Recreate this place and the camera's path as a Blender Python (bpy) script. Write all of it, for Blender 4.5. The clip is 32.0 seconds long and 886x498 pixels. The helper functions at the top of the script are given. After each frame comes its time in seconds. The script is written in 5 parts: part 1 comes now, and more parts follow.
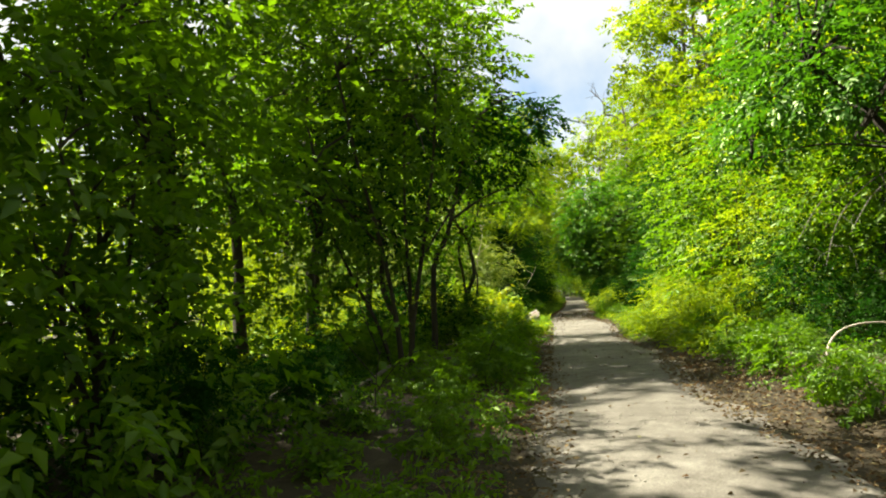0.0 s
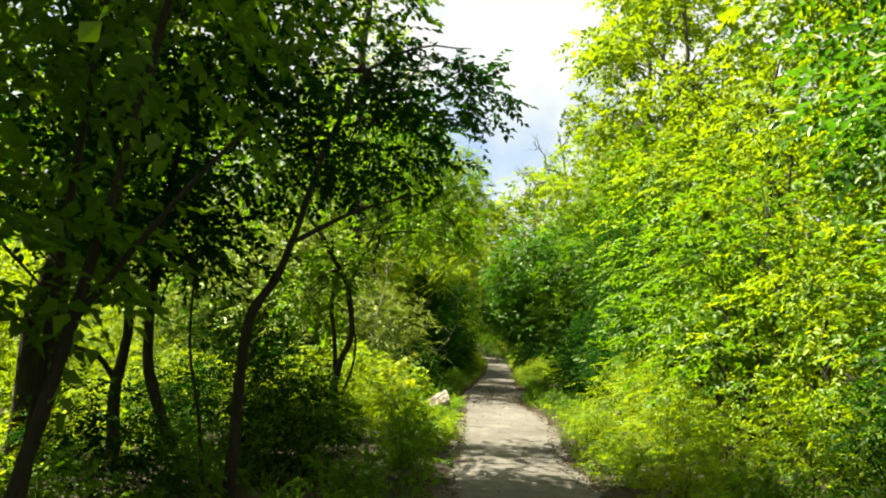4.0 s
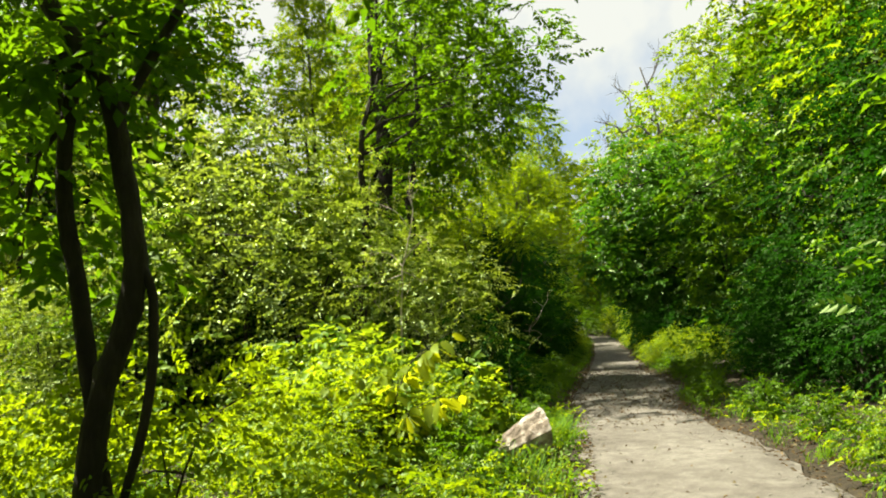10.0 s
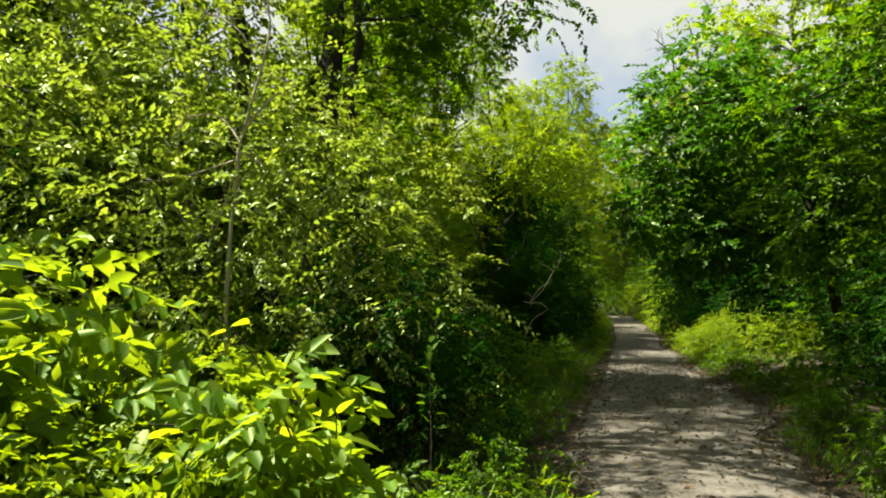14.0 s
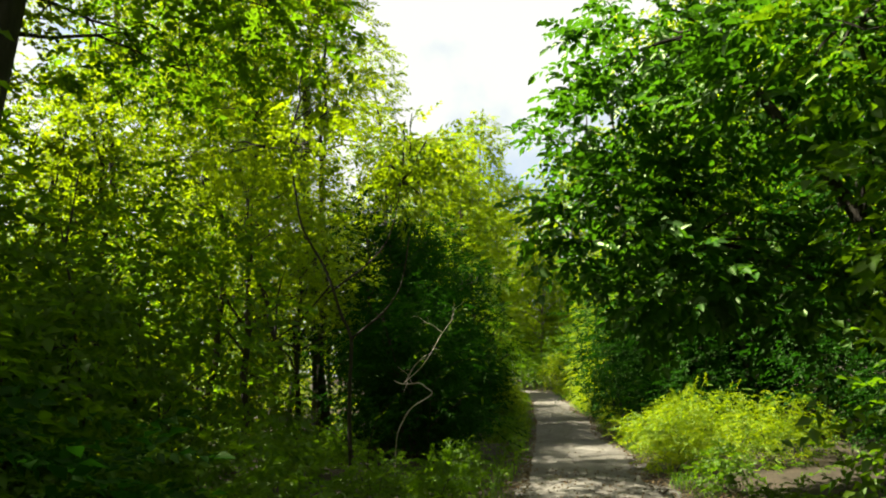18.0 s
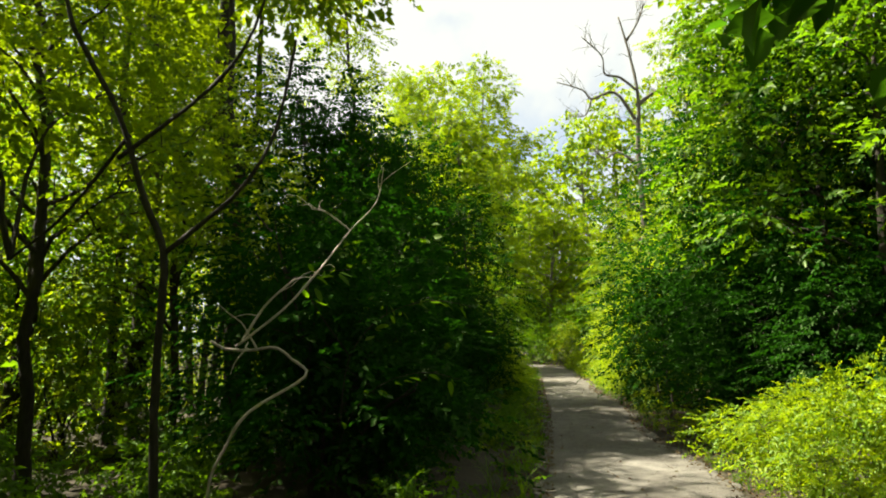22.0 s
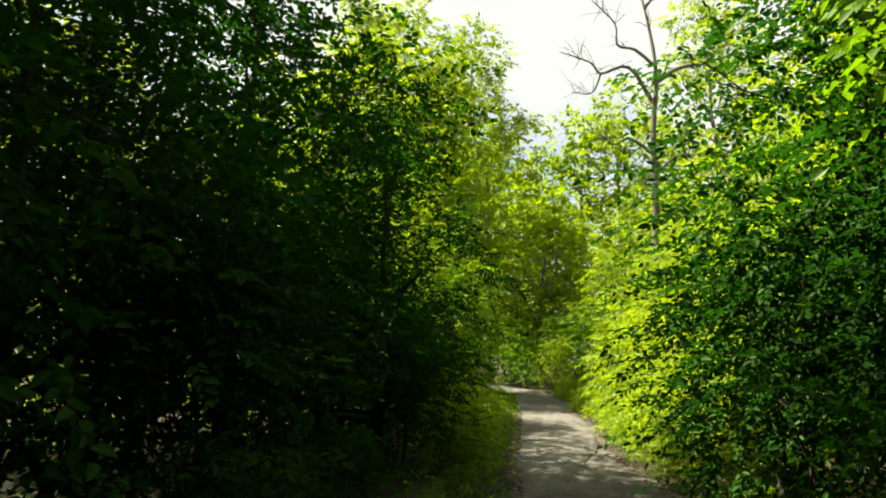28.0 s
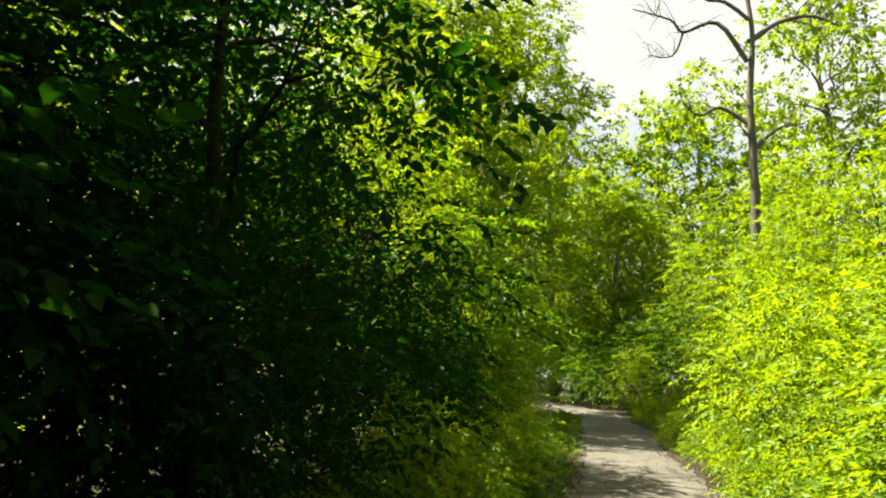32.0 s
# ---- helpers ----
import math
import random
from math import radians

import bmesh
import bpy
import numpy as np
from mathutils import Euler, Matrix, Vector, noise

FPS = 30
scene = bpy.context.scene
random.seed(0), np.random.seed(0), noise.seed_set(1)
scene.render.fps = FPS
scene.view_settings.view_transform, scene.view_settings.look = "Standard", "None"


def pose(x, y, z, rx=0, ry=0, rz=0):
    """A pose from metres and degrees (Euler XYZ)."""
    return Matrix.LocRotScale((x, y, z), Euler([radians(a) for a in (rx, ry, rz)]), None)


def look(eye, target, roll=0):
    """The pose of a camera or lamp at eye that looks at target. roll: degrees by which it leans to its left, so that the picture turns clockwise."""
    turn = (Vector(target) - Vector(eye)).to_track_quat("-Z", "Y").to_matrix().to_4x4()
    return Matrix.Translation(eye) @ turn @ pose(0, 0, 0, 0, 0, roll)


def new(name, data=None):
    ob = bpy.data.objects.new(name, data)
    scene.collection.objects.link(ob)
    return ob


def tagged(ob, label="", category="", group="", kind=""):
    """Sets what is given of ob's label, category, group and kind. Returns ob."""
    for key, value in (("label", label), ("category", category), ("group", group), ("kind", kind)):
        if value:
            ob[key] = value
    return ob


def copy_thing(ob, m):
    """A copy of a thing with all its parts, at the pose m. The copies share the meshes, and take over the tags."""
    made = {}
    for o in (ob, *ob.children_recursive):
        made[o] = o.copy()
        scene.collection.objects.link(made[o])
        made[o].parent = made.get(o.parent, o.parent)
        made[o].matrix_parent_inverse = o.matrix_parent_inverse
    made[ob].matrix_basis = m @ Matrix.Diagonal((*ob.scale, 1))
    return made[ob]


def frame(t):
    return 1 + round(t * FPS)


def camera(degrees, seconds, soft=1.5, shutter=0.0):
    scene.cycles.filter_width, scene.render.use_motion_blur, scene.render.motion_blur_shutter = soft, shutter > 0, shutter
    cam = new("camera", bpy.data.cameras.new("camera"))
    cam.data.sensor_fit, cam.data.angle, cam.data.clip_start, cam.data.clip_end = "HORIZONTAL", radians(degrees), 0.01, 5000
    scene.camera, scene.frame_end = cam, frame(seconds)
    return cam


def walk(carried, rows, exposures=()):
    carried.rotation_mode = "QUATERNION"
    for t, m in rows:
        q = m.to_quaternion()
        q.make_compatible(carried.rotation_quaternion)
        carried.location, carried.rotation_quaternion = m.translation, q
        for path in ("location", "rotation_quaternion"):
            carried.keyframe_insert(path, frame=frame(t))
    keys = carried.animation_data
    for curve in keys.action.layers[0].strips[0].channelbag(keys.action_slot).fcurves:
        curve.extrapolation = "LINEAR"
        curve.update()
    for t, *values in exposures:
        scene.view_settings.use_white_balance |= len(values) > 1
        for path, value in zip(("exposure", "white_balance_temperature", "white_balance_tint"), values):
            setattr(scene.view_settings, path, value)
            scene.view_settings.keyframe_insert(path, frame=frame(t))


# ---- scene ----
cam = camera(65.4, 32.0, soft=2.0)
PATH = [
    (0, (0.000, 0.000, 1.270), (-0.305, 1.973, 1.392), -3.5),
    (0.5, (-0.063, 0.674, 1.309), (-0.289, 2.653, 1.488), -5.0),
    (1, (-0.067, 1.394, 1.407), (-0.294, 3.374, 1.580), -4.4),
    (1.5, (-0.071, 2.222, 1.450), (-0.056, 4.220, 1.547), -2.2),
    (2, (-0.039, 3.007, 1.611), (-0.010, 4.990, 1.867), -0.4),
    (2.5, (-0.032, 3.737, 1.586), (-0.080, 5.718, 1.854), 1.2),
    (4.5, (0.111, 6.558, 1.699), (-0.006, 8.538, 1.951), 1.4),
    (5, (0.046, 7.215, 1.655), (-0.131, 9.185, 1.953), -0.6),
    (5.5, (-0.006, 7.917, 1.612), (-0.188, 9.885, 1.917), -0.9),
    (6, (-0.067, 8.679, 1.573), (-0.180, 10.660, 1.818), -1.6),
    (6.5, (-0.099, 9.384, 1.508), (-0.083, 11.369, 1.752), -2.3),
    (7, (-0.112, 10.111, 1.484), (-0.188, 12.097, 1.706), -3.1),
    (7.5, (-0.118, 10.816, 1.500), (-0.201, 12.802, 1.719), -3.9),
    (8, (-0.102, 11.503, 1.513), (-0.339, 13.476, 1.743), -4.1),
    (8.5, (-0.127, 12.185, 1.509), (-0.369, 14.155, 1.759), -4.0),
    (9, (-0.101, 12.920, 1.462), (-0.423, 14.878, 1.707), -3.7),
    (9.5, (-0.121, 13.563, 1.435), (-0.460, 15.520, 1.663), -4.7),
    (10, (-0.140, 14.186, 1.385), (-0.486, 16.142, 1.618), -4.5),
    (10.5, (-0.185, 14.847, 1.340), (-0.695, 16.769, 1.550), -5.7),
    (11, (-0.210, 15.529, 1.335), (-0.546, 17.497, 1.456), -5.8),
    (11.5, (-0.157, 16.245, 1.327), (-0.616, 18.189, 1.420), -5.2),
    (12, (-0.086, 16.964, 1.297), (-0.353, 18.942, 1.416), -5.4),
    (12.5, (-0.047, 17.636, 1.287), (-0.429, 19.593, 1.431), -5.1),
    (13, (-0.089, 18.276, 1.240), (-0.530, 20.220, 1.412), -5.5),
    (13.5, (-0.128, 19.040, 1.220), (-0.592, 20.979, 1.383), -2.3),
    (14, (-0.154, 19.741, 1.258), (-0.568, 21.692, 1.404), -0.6),
    (14.5, (-0.159, 20.426, 1.252), (-0.335, 22.409, 1.446), 0.2),
    (16.5, (-0.050, 23.217, 1.360), (-0.279, 25.177, 1.683), 1.0),
    (17, (-0.016, 23.907, 1.348), (-0.282, 25.858, 1.695), -1.3),
    (17.5, (-0.068, 24.572, 1.287), (-0.320, 26.526, 1.633), -2.4),
    (18, (-0.037, 25.280, 1.300), (-0.209, 27.242, 1.652), -1.6),
    (18.5, (-0.136, 25.963, 1.242), (-0.614, 27.883, 1.531), -2.3),
    (19, (-0.196, 26.683, 1.258), (-0.515, 28.632, 1.572), -3.5),
    (19.5, (-0.208, 27.390, 1.249), (-0.497, 29.336, 1.605), -3.2),
    (20, (-0.229, 28.166, 1.230), (-0.360, 30.121, 1.630), -2.6),
    (20.5, (-0.175, 28.884, 1.201), (-0.465, 30.831, 1.557), -1.9),
    (21, (-0.144, 29.603, 1.149), (-0.466, 31.559, 1.418), -2.1),
    (21.5, (-0.049, 30.345, 1.146), (-0.224, 32.318, 1.421), -2.0),
    (22, (0.008, 31.034, 1.156), (-0.185, 33.005, 1.435), -1.4),
    (22.5, (0.039, 31.746, 1.148), (-0.139, 33.717, 1.431), -1.0),
    (23, (0.070, 32.454, 1.162), (-0.159, 34.419, 1.458), -0.8),
    (23.5, (0.077, 33.182, 1.179), (-0.055, 35.152, 1.494), -0.8),
    (24, (0.150, 33.924, 1.154), (-0.014, 35.897, 1.440), -1.1),
    (24.5, (0.221, 34.685, 1.155), (0.158, 36.661, 1.456), -1.6),
    (25, (0.336, 35.454, 1.134), (0.288, 37.430, 1.442), -0.7),
    (25.5, (0.370, 36.148, 1.100), (0.235, 38.120, 1.404), -0.0),
    (26, (0.448, 36.840, 1.111), (0.324, 38.812, 1.415), 0.5),
    (26.5, (0.499, 37.572, 1.129), (0.336, 39.546, 1.409), 0.7),
    (28.5, (0.476, 40.134, 1.204), (0.313, 42.099, 1.542), 1.9),
    (29, (0.436, 40.882, 1.203), (0.286, 42.842, 1.572), 2.1),
    (29.5, (0.470, 41.580, 1.147), (0.365, 43.533, 1.564), 1.2),
    (30, (0.521, 42.316, 1.143), (0.392, 44.275, 1.523), 1.6),
    (30.5, (0.639, 43.056, 1.163), (0.694, 45.017, 1.553), 1.2),
    (31, (0.726, 43.860, 1.194), (0.580, 45.819, 1.570), 1.6),
    (31.5, (0.775, 44.621, 1.172), (0.548, 46.574, 1.540), 2.2),
    (32, (0.840, 45.430, 1.159), (0.470, 47.363, 1.509), 2.2),
]
walk(cam, [(t, look(eye, target, roll)) for t, eye, target, roll in PATH], exposures=[(0, 2.4, 6550, 5), (8, 2.3, 6550, 5), (13, 2.0, 6550, 5), (15, 2.0, 6550, 5), (17, 2.35, 6550, 5), (32, 2.3, 6550, 5)])

# ---- sky and sun: the sun stands high over the left-hand woods ----
SUN_ELEVATION, SUN_AZIMUTH = 57.0, -84.0  # degrees; azimuth from +y towards +x
world = bpy.data.worlds.new("world")
scene.world = world
world.use_nodes = True
wn = world.node_tree.nodes
sky = wn.new("ShaderNodeTexSky")
sky.sky_type = "NISHITA"
sky.sun_disc = False
sky.sun_elevation = radians(SUN_ELEVATION)
sky.sun_rotation = radians(SUN_AZIMUTH)
sky.dust_density = 2.5
sky.ozone_density = 2.0
wl = world.node_tree.links
haze, puffs, share = wn.new("ShaderNodeMix"), wn.new("ShaderNodeTexNoise"), wn.new("ShaderNodeMapRange")
where = wn.new("ShaderNodeTexCoord")
wl.new(where.outputs["Generated"], puffs.inputs["Vector"])
puffs.inputs["Scale"].default_value, puffs.inputs["Detail"].default_value = 2.6, 6.0
share.inputs["From Min"].default_value, share.inputs["From Max"].default_value = 0.33, 0.47
wl.new(puffs.outputs["Fac"], share.inputs["Value"])
haze.data_type = "RGBA"
haze.inputs["B"].default_value = (4.75, 4.75, 4.5, 1)  # thin bright summer cloud
wl.new(share.outputs["Result"], haze.inputs["Factor"])
wl.new(sky.outputs["Color"], haze.inputs["A"])
wl.new(haze.outputs["Result"], wn["Background"].inputs["Color"])
wn["Background"].inputs["Strength"].default_value = 0.044
sun = new("sun", bpy.data.lights.new("sun", "SUN"))
sun.data.energy = 5.0
sun.data.angle = radians(0.6)
sun.data.color = (1.0, 0.93, 0.74)
toward = Vector((math.sin(radians(SUN_AZIMUTH)) * math.cos(radians(SUN_ELEVATION)),
                 math.cos(radians(SUN_AZIMUTH)) * math.cos(radians(SUN_ELEVATION)), math.sin(radians(SUN_ELEVATION))))
sun.matrix_world = look(toward * 60, (0, 0, 0))


# ---- materials ----
def material(name):
    m = bpy.data.materials.new(name)
    m.use_nodes = True
    n, l = m.node_tree.nodes, m.node_tree.links
    n.remove(n["Principled BSDF"])
    return m, n, l, n["Material Output"]


def ramp(n, l, fac, stops):
    r = n.new("ShaderNodeValToRGB")
    while len(r.color_ramp.elements) < len(stops):
        r.color_ramp.elements.new(0.5)
    for e, (p, c) in zip(r.color_ramp.elements, stops):
        e.position, e.color = p, (*c, 1)
    l.new(fac, r.inputs["Fac"])
    return r.outputs["Color"]


def noise_node(n, l, scale, detail=4.0, rough=0.6, coords=None):
    t = n.new("ShaderNodeTexNoise")
    t.inputs["Scale"].default_value, t.inputs["Detail"].default_value, t.inputs["Roughness"].default_value = scale, detail, rough
    if coords is not None:
        l.new(coords, t.inputs["Vector"])
    return t.outputs["Fac"]


def leaf_material(name, dark, mid, light, through_colour, through_share=0.5, gloss=0.45, sheen=0.022):
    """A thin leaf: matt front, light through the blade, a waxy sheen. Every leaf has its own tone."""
    m, n, l, out = material(name)
    geo, inf = n.new("ShaderNodeNewGeometry"), n.new("ShaderNodeObjectInfo")
    coords = n.new("ShaderNodeTexCoord")
    mixv = n.new("ShaderNodeMath")
    mixv.operation = "MULTIPLY_ADD"
    l.new(inf.outputs["Random"], mixv.inputs[0])
    mixv.inputs[1].default_value = 0.3
    half = n.new("ShaderNodeMath")
    half.operation = "MULTIPLY"
    half.inputs[1].default_value = 0.7
    l.new(geo.outputs["Random Per Island"], half.inputs[0])
    l.new(half.outputs[0], mixv.inputs[2])
    col = ramp(n, l, mixv.outputs[0], [(0.0, dark), (0.5, mid), (1.0, light)])
    mott = noise_node(n, l, 60.0, 2.0)
    blot = n.new("ShaderNodeMix")
    blot.data_type, blot.blend_type = "RGBA", "MULTIPLY"
    blot.inputs["Factor"].default_value = 0.5
    l.new(col, blot.inputs["A"])
    l.new(ramp(n, l, mott, [(0.3, (0.55, 0.6, 0.5)), (0.7, (1, 1, 1))]), blot.inputs["B"])
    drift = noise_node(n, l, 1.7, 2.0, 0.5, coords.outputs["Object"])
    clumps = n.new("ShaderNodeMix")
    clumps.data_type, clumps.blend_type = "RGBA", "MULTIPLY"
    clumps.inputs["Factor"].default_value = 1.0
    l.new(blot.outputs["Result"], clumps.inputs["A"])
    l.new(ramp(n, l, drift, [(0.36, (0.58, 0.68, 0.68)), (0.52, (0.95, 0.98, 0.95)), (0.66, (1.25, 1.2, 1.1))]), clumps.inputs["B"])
    dif, tra, glo = n.new("ShaderNodeBsdfDiffuse"), n.new("ShaderNodeBsdfTranslucent"), n.new("ShaderNodeBsdfGlossy")
    l.new(clumps.outputs["Result"], dif.inputs["Color"])
    tint = n.new("ShaderNodeMix")
    tint.data_type, tint.blend_type = "RGBA", "MIX"
    tint.inputs["Factor"].default_value = 0.65
    l.new(blot.outputs["Result"], tint.inputs["A"])
    tint.inputs["B"].default_value = (*through_colour, 1)
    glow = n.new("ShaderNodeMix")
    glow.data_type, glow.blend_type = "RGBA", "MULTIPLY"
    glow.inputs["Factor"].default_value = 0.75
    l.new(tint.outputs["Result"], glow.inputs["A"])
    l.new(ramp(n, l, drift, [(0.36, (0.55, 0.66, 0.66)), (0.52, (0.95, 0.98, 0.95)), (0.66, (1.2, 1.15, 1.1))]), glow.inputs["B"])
    l.new(glow.outputs["Result"], tra.inputs["Color"])
    glo.inputs["Roughness"].default_value = gloss
    glo.inputs["Color"].default_value = (0.75, 0.9, 0.5, 1)
    a, b = n.new("ShaderNodeMixShader"), n.new("ShaderNodeMixShader")
    a.inputs["Fac"].default_value = through_share
    l.new(dif.outputs[0], a.inputs[1])
    l.new(tra.outputs[0], a.inputs[2])
    b.inputs["Fac"].default_value = sheen
    l.new(a.outputs[0], b.inputs[1])
    l.new(glo.outputs[0], b.inputs[2])
    l.new(b.outputs[0], out.inputs["Surface"])
    return m


def rough_material(name, stops, scale, bump=0.4, bump_scale=None, rough=0.9, stretch=(1, 1, 1), speck=None, world_space=False):
    """Bark, soil, gravel, dead wood: two scales of noise for the tone, a finer one for the relief."""
    m, n, l, out = material(name)
    p = n.new("ShaderNodeBsdfPrincipled")
    tc, mp = n.new("ShaderNodeTexCoord"), n.new("ShaderNodeMapping")
    mp.inputs["Scale"].default_value = stretch
    l.new(tc.outputs["Object"], mp.inputs["Vector"])
    big = noise_node(n, l, scale * 0.13, 3.0, 0.55, mp.outputs[0])
    fine = noise_node(n, l, scale, 6.0, 0.7, mp.outputs[0])
    mx = n.new("ShaderNodeMath")
    mx.operation = "MULTIPLY_ADD"
    mx.inputs[1].default_value = 0.55
    l.new(fine, mx.inputs[0])
    sc = n.new("ShaderNodeMath")
    sc.operation = "MULTIPLY"
    sc.inputs[1].default_value = 0.45
    l.new(big, sc.inputs[0])
    l.new(sc.outputs[0], mx.inputs[2])
    col = ramp(n, l, mx.outputs[0], stops)
    if speck:
        v = n.new("ShaderNodeTexVoronoi")
        v.inputs["Scale"].default_value = speck[0]
        l.new(mp.outputs[0], v.inputs["Vector"])
        sp = n.new("ShaderNodeMix")
        sp.data_type = "RGBA"
        sp.blend_type = "MULTIPLY"
        sp.inputs["Factor"].default_value = speck[1]
        l.new(col, sp.inputs["A"])
        l.new(ramp(n, l, v.outputs["Color"], [(0.2, (0.45, 0.43, 0.4)), (0.8, (1.25, 1.22, 1.15))]), sp.inputs["B"])
        col = sp.outputs["Result"]
    l.new(col, p.inputs["Base Color"])
    p.inputs["Roughness"].default_value = rough
    p.inputs["Specular IOR Level"].default_value = 0.25
    bp = n.new("ShaderNodeBump")
    bp.inputs["Strength"].default_value, bp.inputs["Distance"].default_value = bump, 0.02
    l.new(noise_node(n, l, bump_scale or scale * 2, 5.0, 0.7, mp.outputs[0]), bp.inputs["Height"])
    l.new(bp.outputs[0], p.inputs["Normal"])
    l.new(p.outputs[0], out.inputs["Surface"])
    return m


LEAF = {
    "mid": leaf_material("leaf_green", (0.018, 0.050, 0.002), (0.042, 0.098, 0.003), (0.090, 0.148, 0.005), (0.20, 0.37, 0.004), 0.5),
    # sunlight is put into this yellow, for plants that stand in the sun
    "lime": leaf_material("leaf_lime_sunlit", (0.036, 0.098, 0.003), (0.100, 0.185, 0.004), (0.235, 0.28, 0.012), (0.44, 0.54, 0.004), 0.5),
    # deep green taken near black: the shade is put into the leaf colour
    "deep": leaf_material("leaf_deep_shaded", (0.005, 0.024, 0.002), (0.010, 0.044, 0.003), (0.024, 0.072, 0.005), (0.025, 0.10, 0.003), 0.4, 0.5, 0.009),
    # green between mid and deep, darkened in colour for crowns in half shade
    "dim": leaf_material("leaf_half_shaded", (0.010, 0.042, 0.004), (0.022, 0.080, 0.006), (0.055, 0.13, 0.012), (0.10, 0.26, 0.004), 0.45, 0.4, 0.035),
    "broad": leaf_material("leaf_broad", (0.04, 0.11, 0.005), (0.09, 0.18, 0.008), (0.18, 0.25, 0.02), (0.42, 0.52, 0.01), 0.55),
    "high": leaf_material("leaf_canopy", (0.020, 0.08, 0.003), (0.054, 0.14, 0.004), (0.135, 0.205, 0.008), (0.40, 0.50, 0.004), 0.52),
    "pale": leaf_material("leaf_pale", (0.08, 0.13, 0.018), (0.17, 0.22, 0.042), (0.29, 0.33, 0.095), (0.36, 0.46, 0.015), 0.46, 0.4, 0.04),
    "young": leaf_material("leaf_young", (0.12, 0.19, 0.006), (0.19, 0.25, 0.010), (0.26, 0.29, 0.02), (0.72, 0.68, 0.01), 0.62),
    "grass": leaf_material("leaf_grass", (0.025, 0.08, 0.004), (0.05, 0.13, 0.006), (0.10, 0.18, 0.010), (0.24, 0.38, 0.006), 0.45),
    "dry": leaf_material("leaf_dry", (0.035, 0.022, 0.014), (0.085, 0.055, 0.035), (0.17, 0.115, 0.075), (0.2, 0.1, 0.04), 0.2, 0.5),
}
BARK = rough_material("bark", [(0.25, (0.012, 0.010, 0.007)), (0.5, (0.030, 0.025, 0.019)), (0.8, (0.070, 0.060, 0.048))], 30, 0.9, 45, stretch=(1, 1, 0.25))
BARK_PALE = rough_material("bark_grey", [(0.25, (0.04, 0.034, 0.026)), (0.5, (0.10, 0.088, 0.07)), (0.8, (0.19, 0.17, 0.14))], 24, 0.9, 40, stretch=(1, 1, 0.25))
DEAD = rough_material("dead_wood", [(0.2, (0.16, 0.13, 0.10)), (0.5, (0.34, 0.29, 0.24)), (0.8, (0.5, 0.45, 0.39))], 40, 0.5, 80)
SOIL = rough_material("forest_floor", [(0.25, (0.012, 0.009, 0.005)), (0.5, (0.03, 0.023, 0.014)), (0.75, (0.065, 0.047, 0.03))], 6, 0.8, 30, speck=(26, 0.6))
GRAVEL = rough_material("path_gravel", [(0.28, (0.046, 0.040, 0.034)), (0.5, (0.108, 0.098, 0.088)), (0.72, (0.20, 0.188, 0.172))], 5, 0.6, 90, speck=(140, 0.5))
STONE = rough_material("pebble", [(0.25, (0.09, 0.08, 0.07)), (0.5, (0.16, 0.148, 0.132)), (0.8, (0.26, 0.245, 0.225))], 20, 0.3)
LOG_BARK = rough_material("log_bark", [(0.36, (0.035, 0.026, 0.018)), (0.48, (0.15, 0.12, 0.095)), (0.62, (0.46, 0.42, 0.38))], 13, 0.9, 40)
# weathered brown, darkened because the end faces away from the sun
SAWN = rough_material("sawn_wood", [(0.2, (0.025, 0.018, 0.012)), (0.5, (0.06, 0.045, 0.032)), (0.8, (0.12, 0.095, 0.07))], 18, 0.4, 60)


# ---- mesh helpers ----
def unit(v):
    return v / np.maximum(np.linalg.norm(v, axis=-1, keepdims=True), 1e-9)


def part(name, data, mat, parent=None, label=""):
    """Links verts and faces as one mesh object under a thing."""
    verts, faces = data
    me = bpy.data.meshes.new(name)
    if isinstance(faces, np.ndarray):
        n, k = faces.shape
        me.vertices.add(len(verts))
        me.vertices.foreach_set("co", np.asarray(verts, np.float32).ravel())
        me.loops.add(n * k)
        me.loops.foreach_set("vertex_index", faces.astype(np.int32).ravel())
        me.polygons.add(n)
        me.polygons.foreach_set("loop_start", np.arange(0, n * k, k, dtype=np.int32))
        me.update(calc_edges=True)
    else:
        me.from_pydata([tuple(v) for v in verts], [], faces)
        me.update()
    me.materials.append(mat)
    ob = new(name, me)
    ob.parent = parent
    if label:
        ob["label"] = label
    return ob


def thing(name, label, category, group="", kind=""):
    return tagged(new(name), label, category, group, kind)


def smooth(ob):
    ob.data.polygons.foreach_set("use_smooth", np.ones(len(ob.data.polygons), dtype=bool))
    return ob


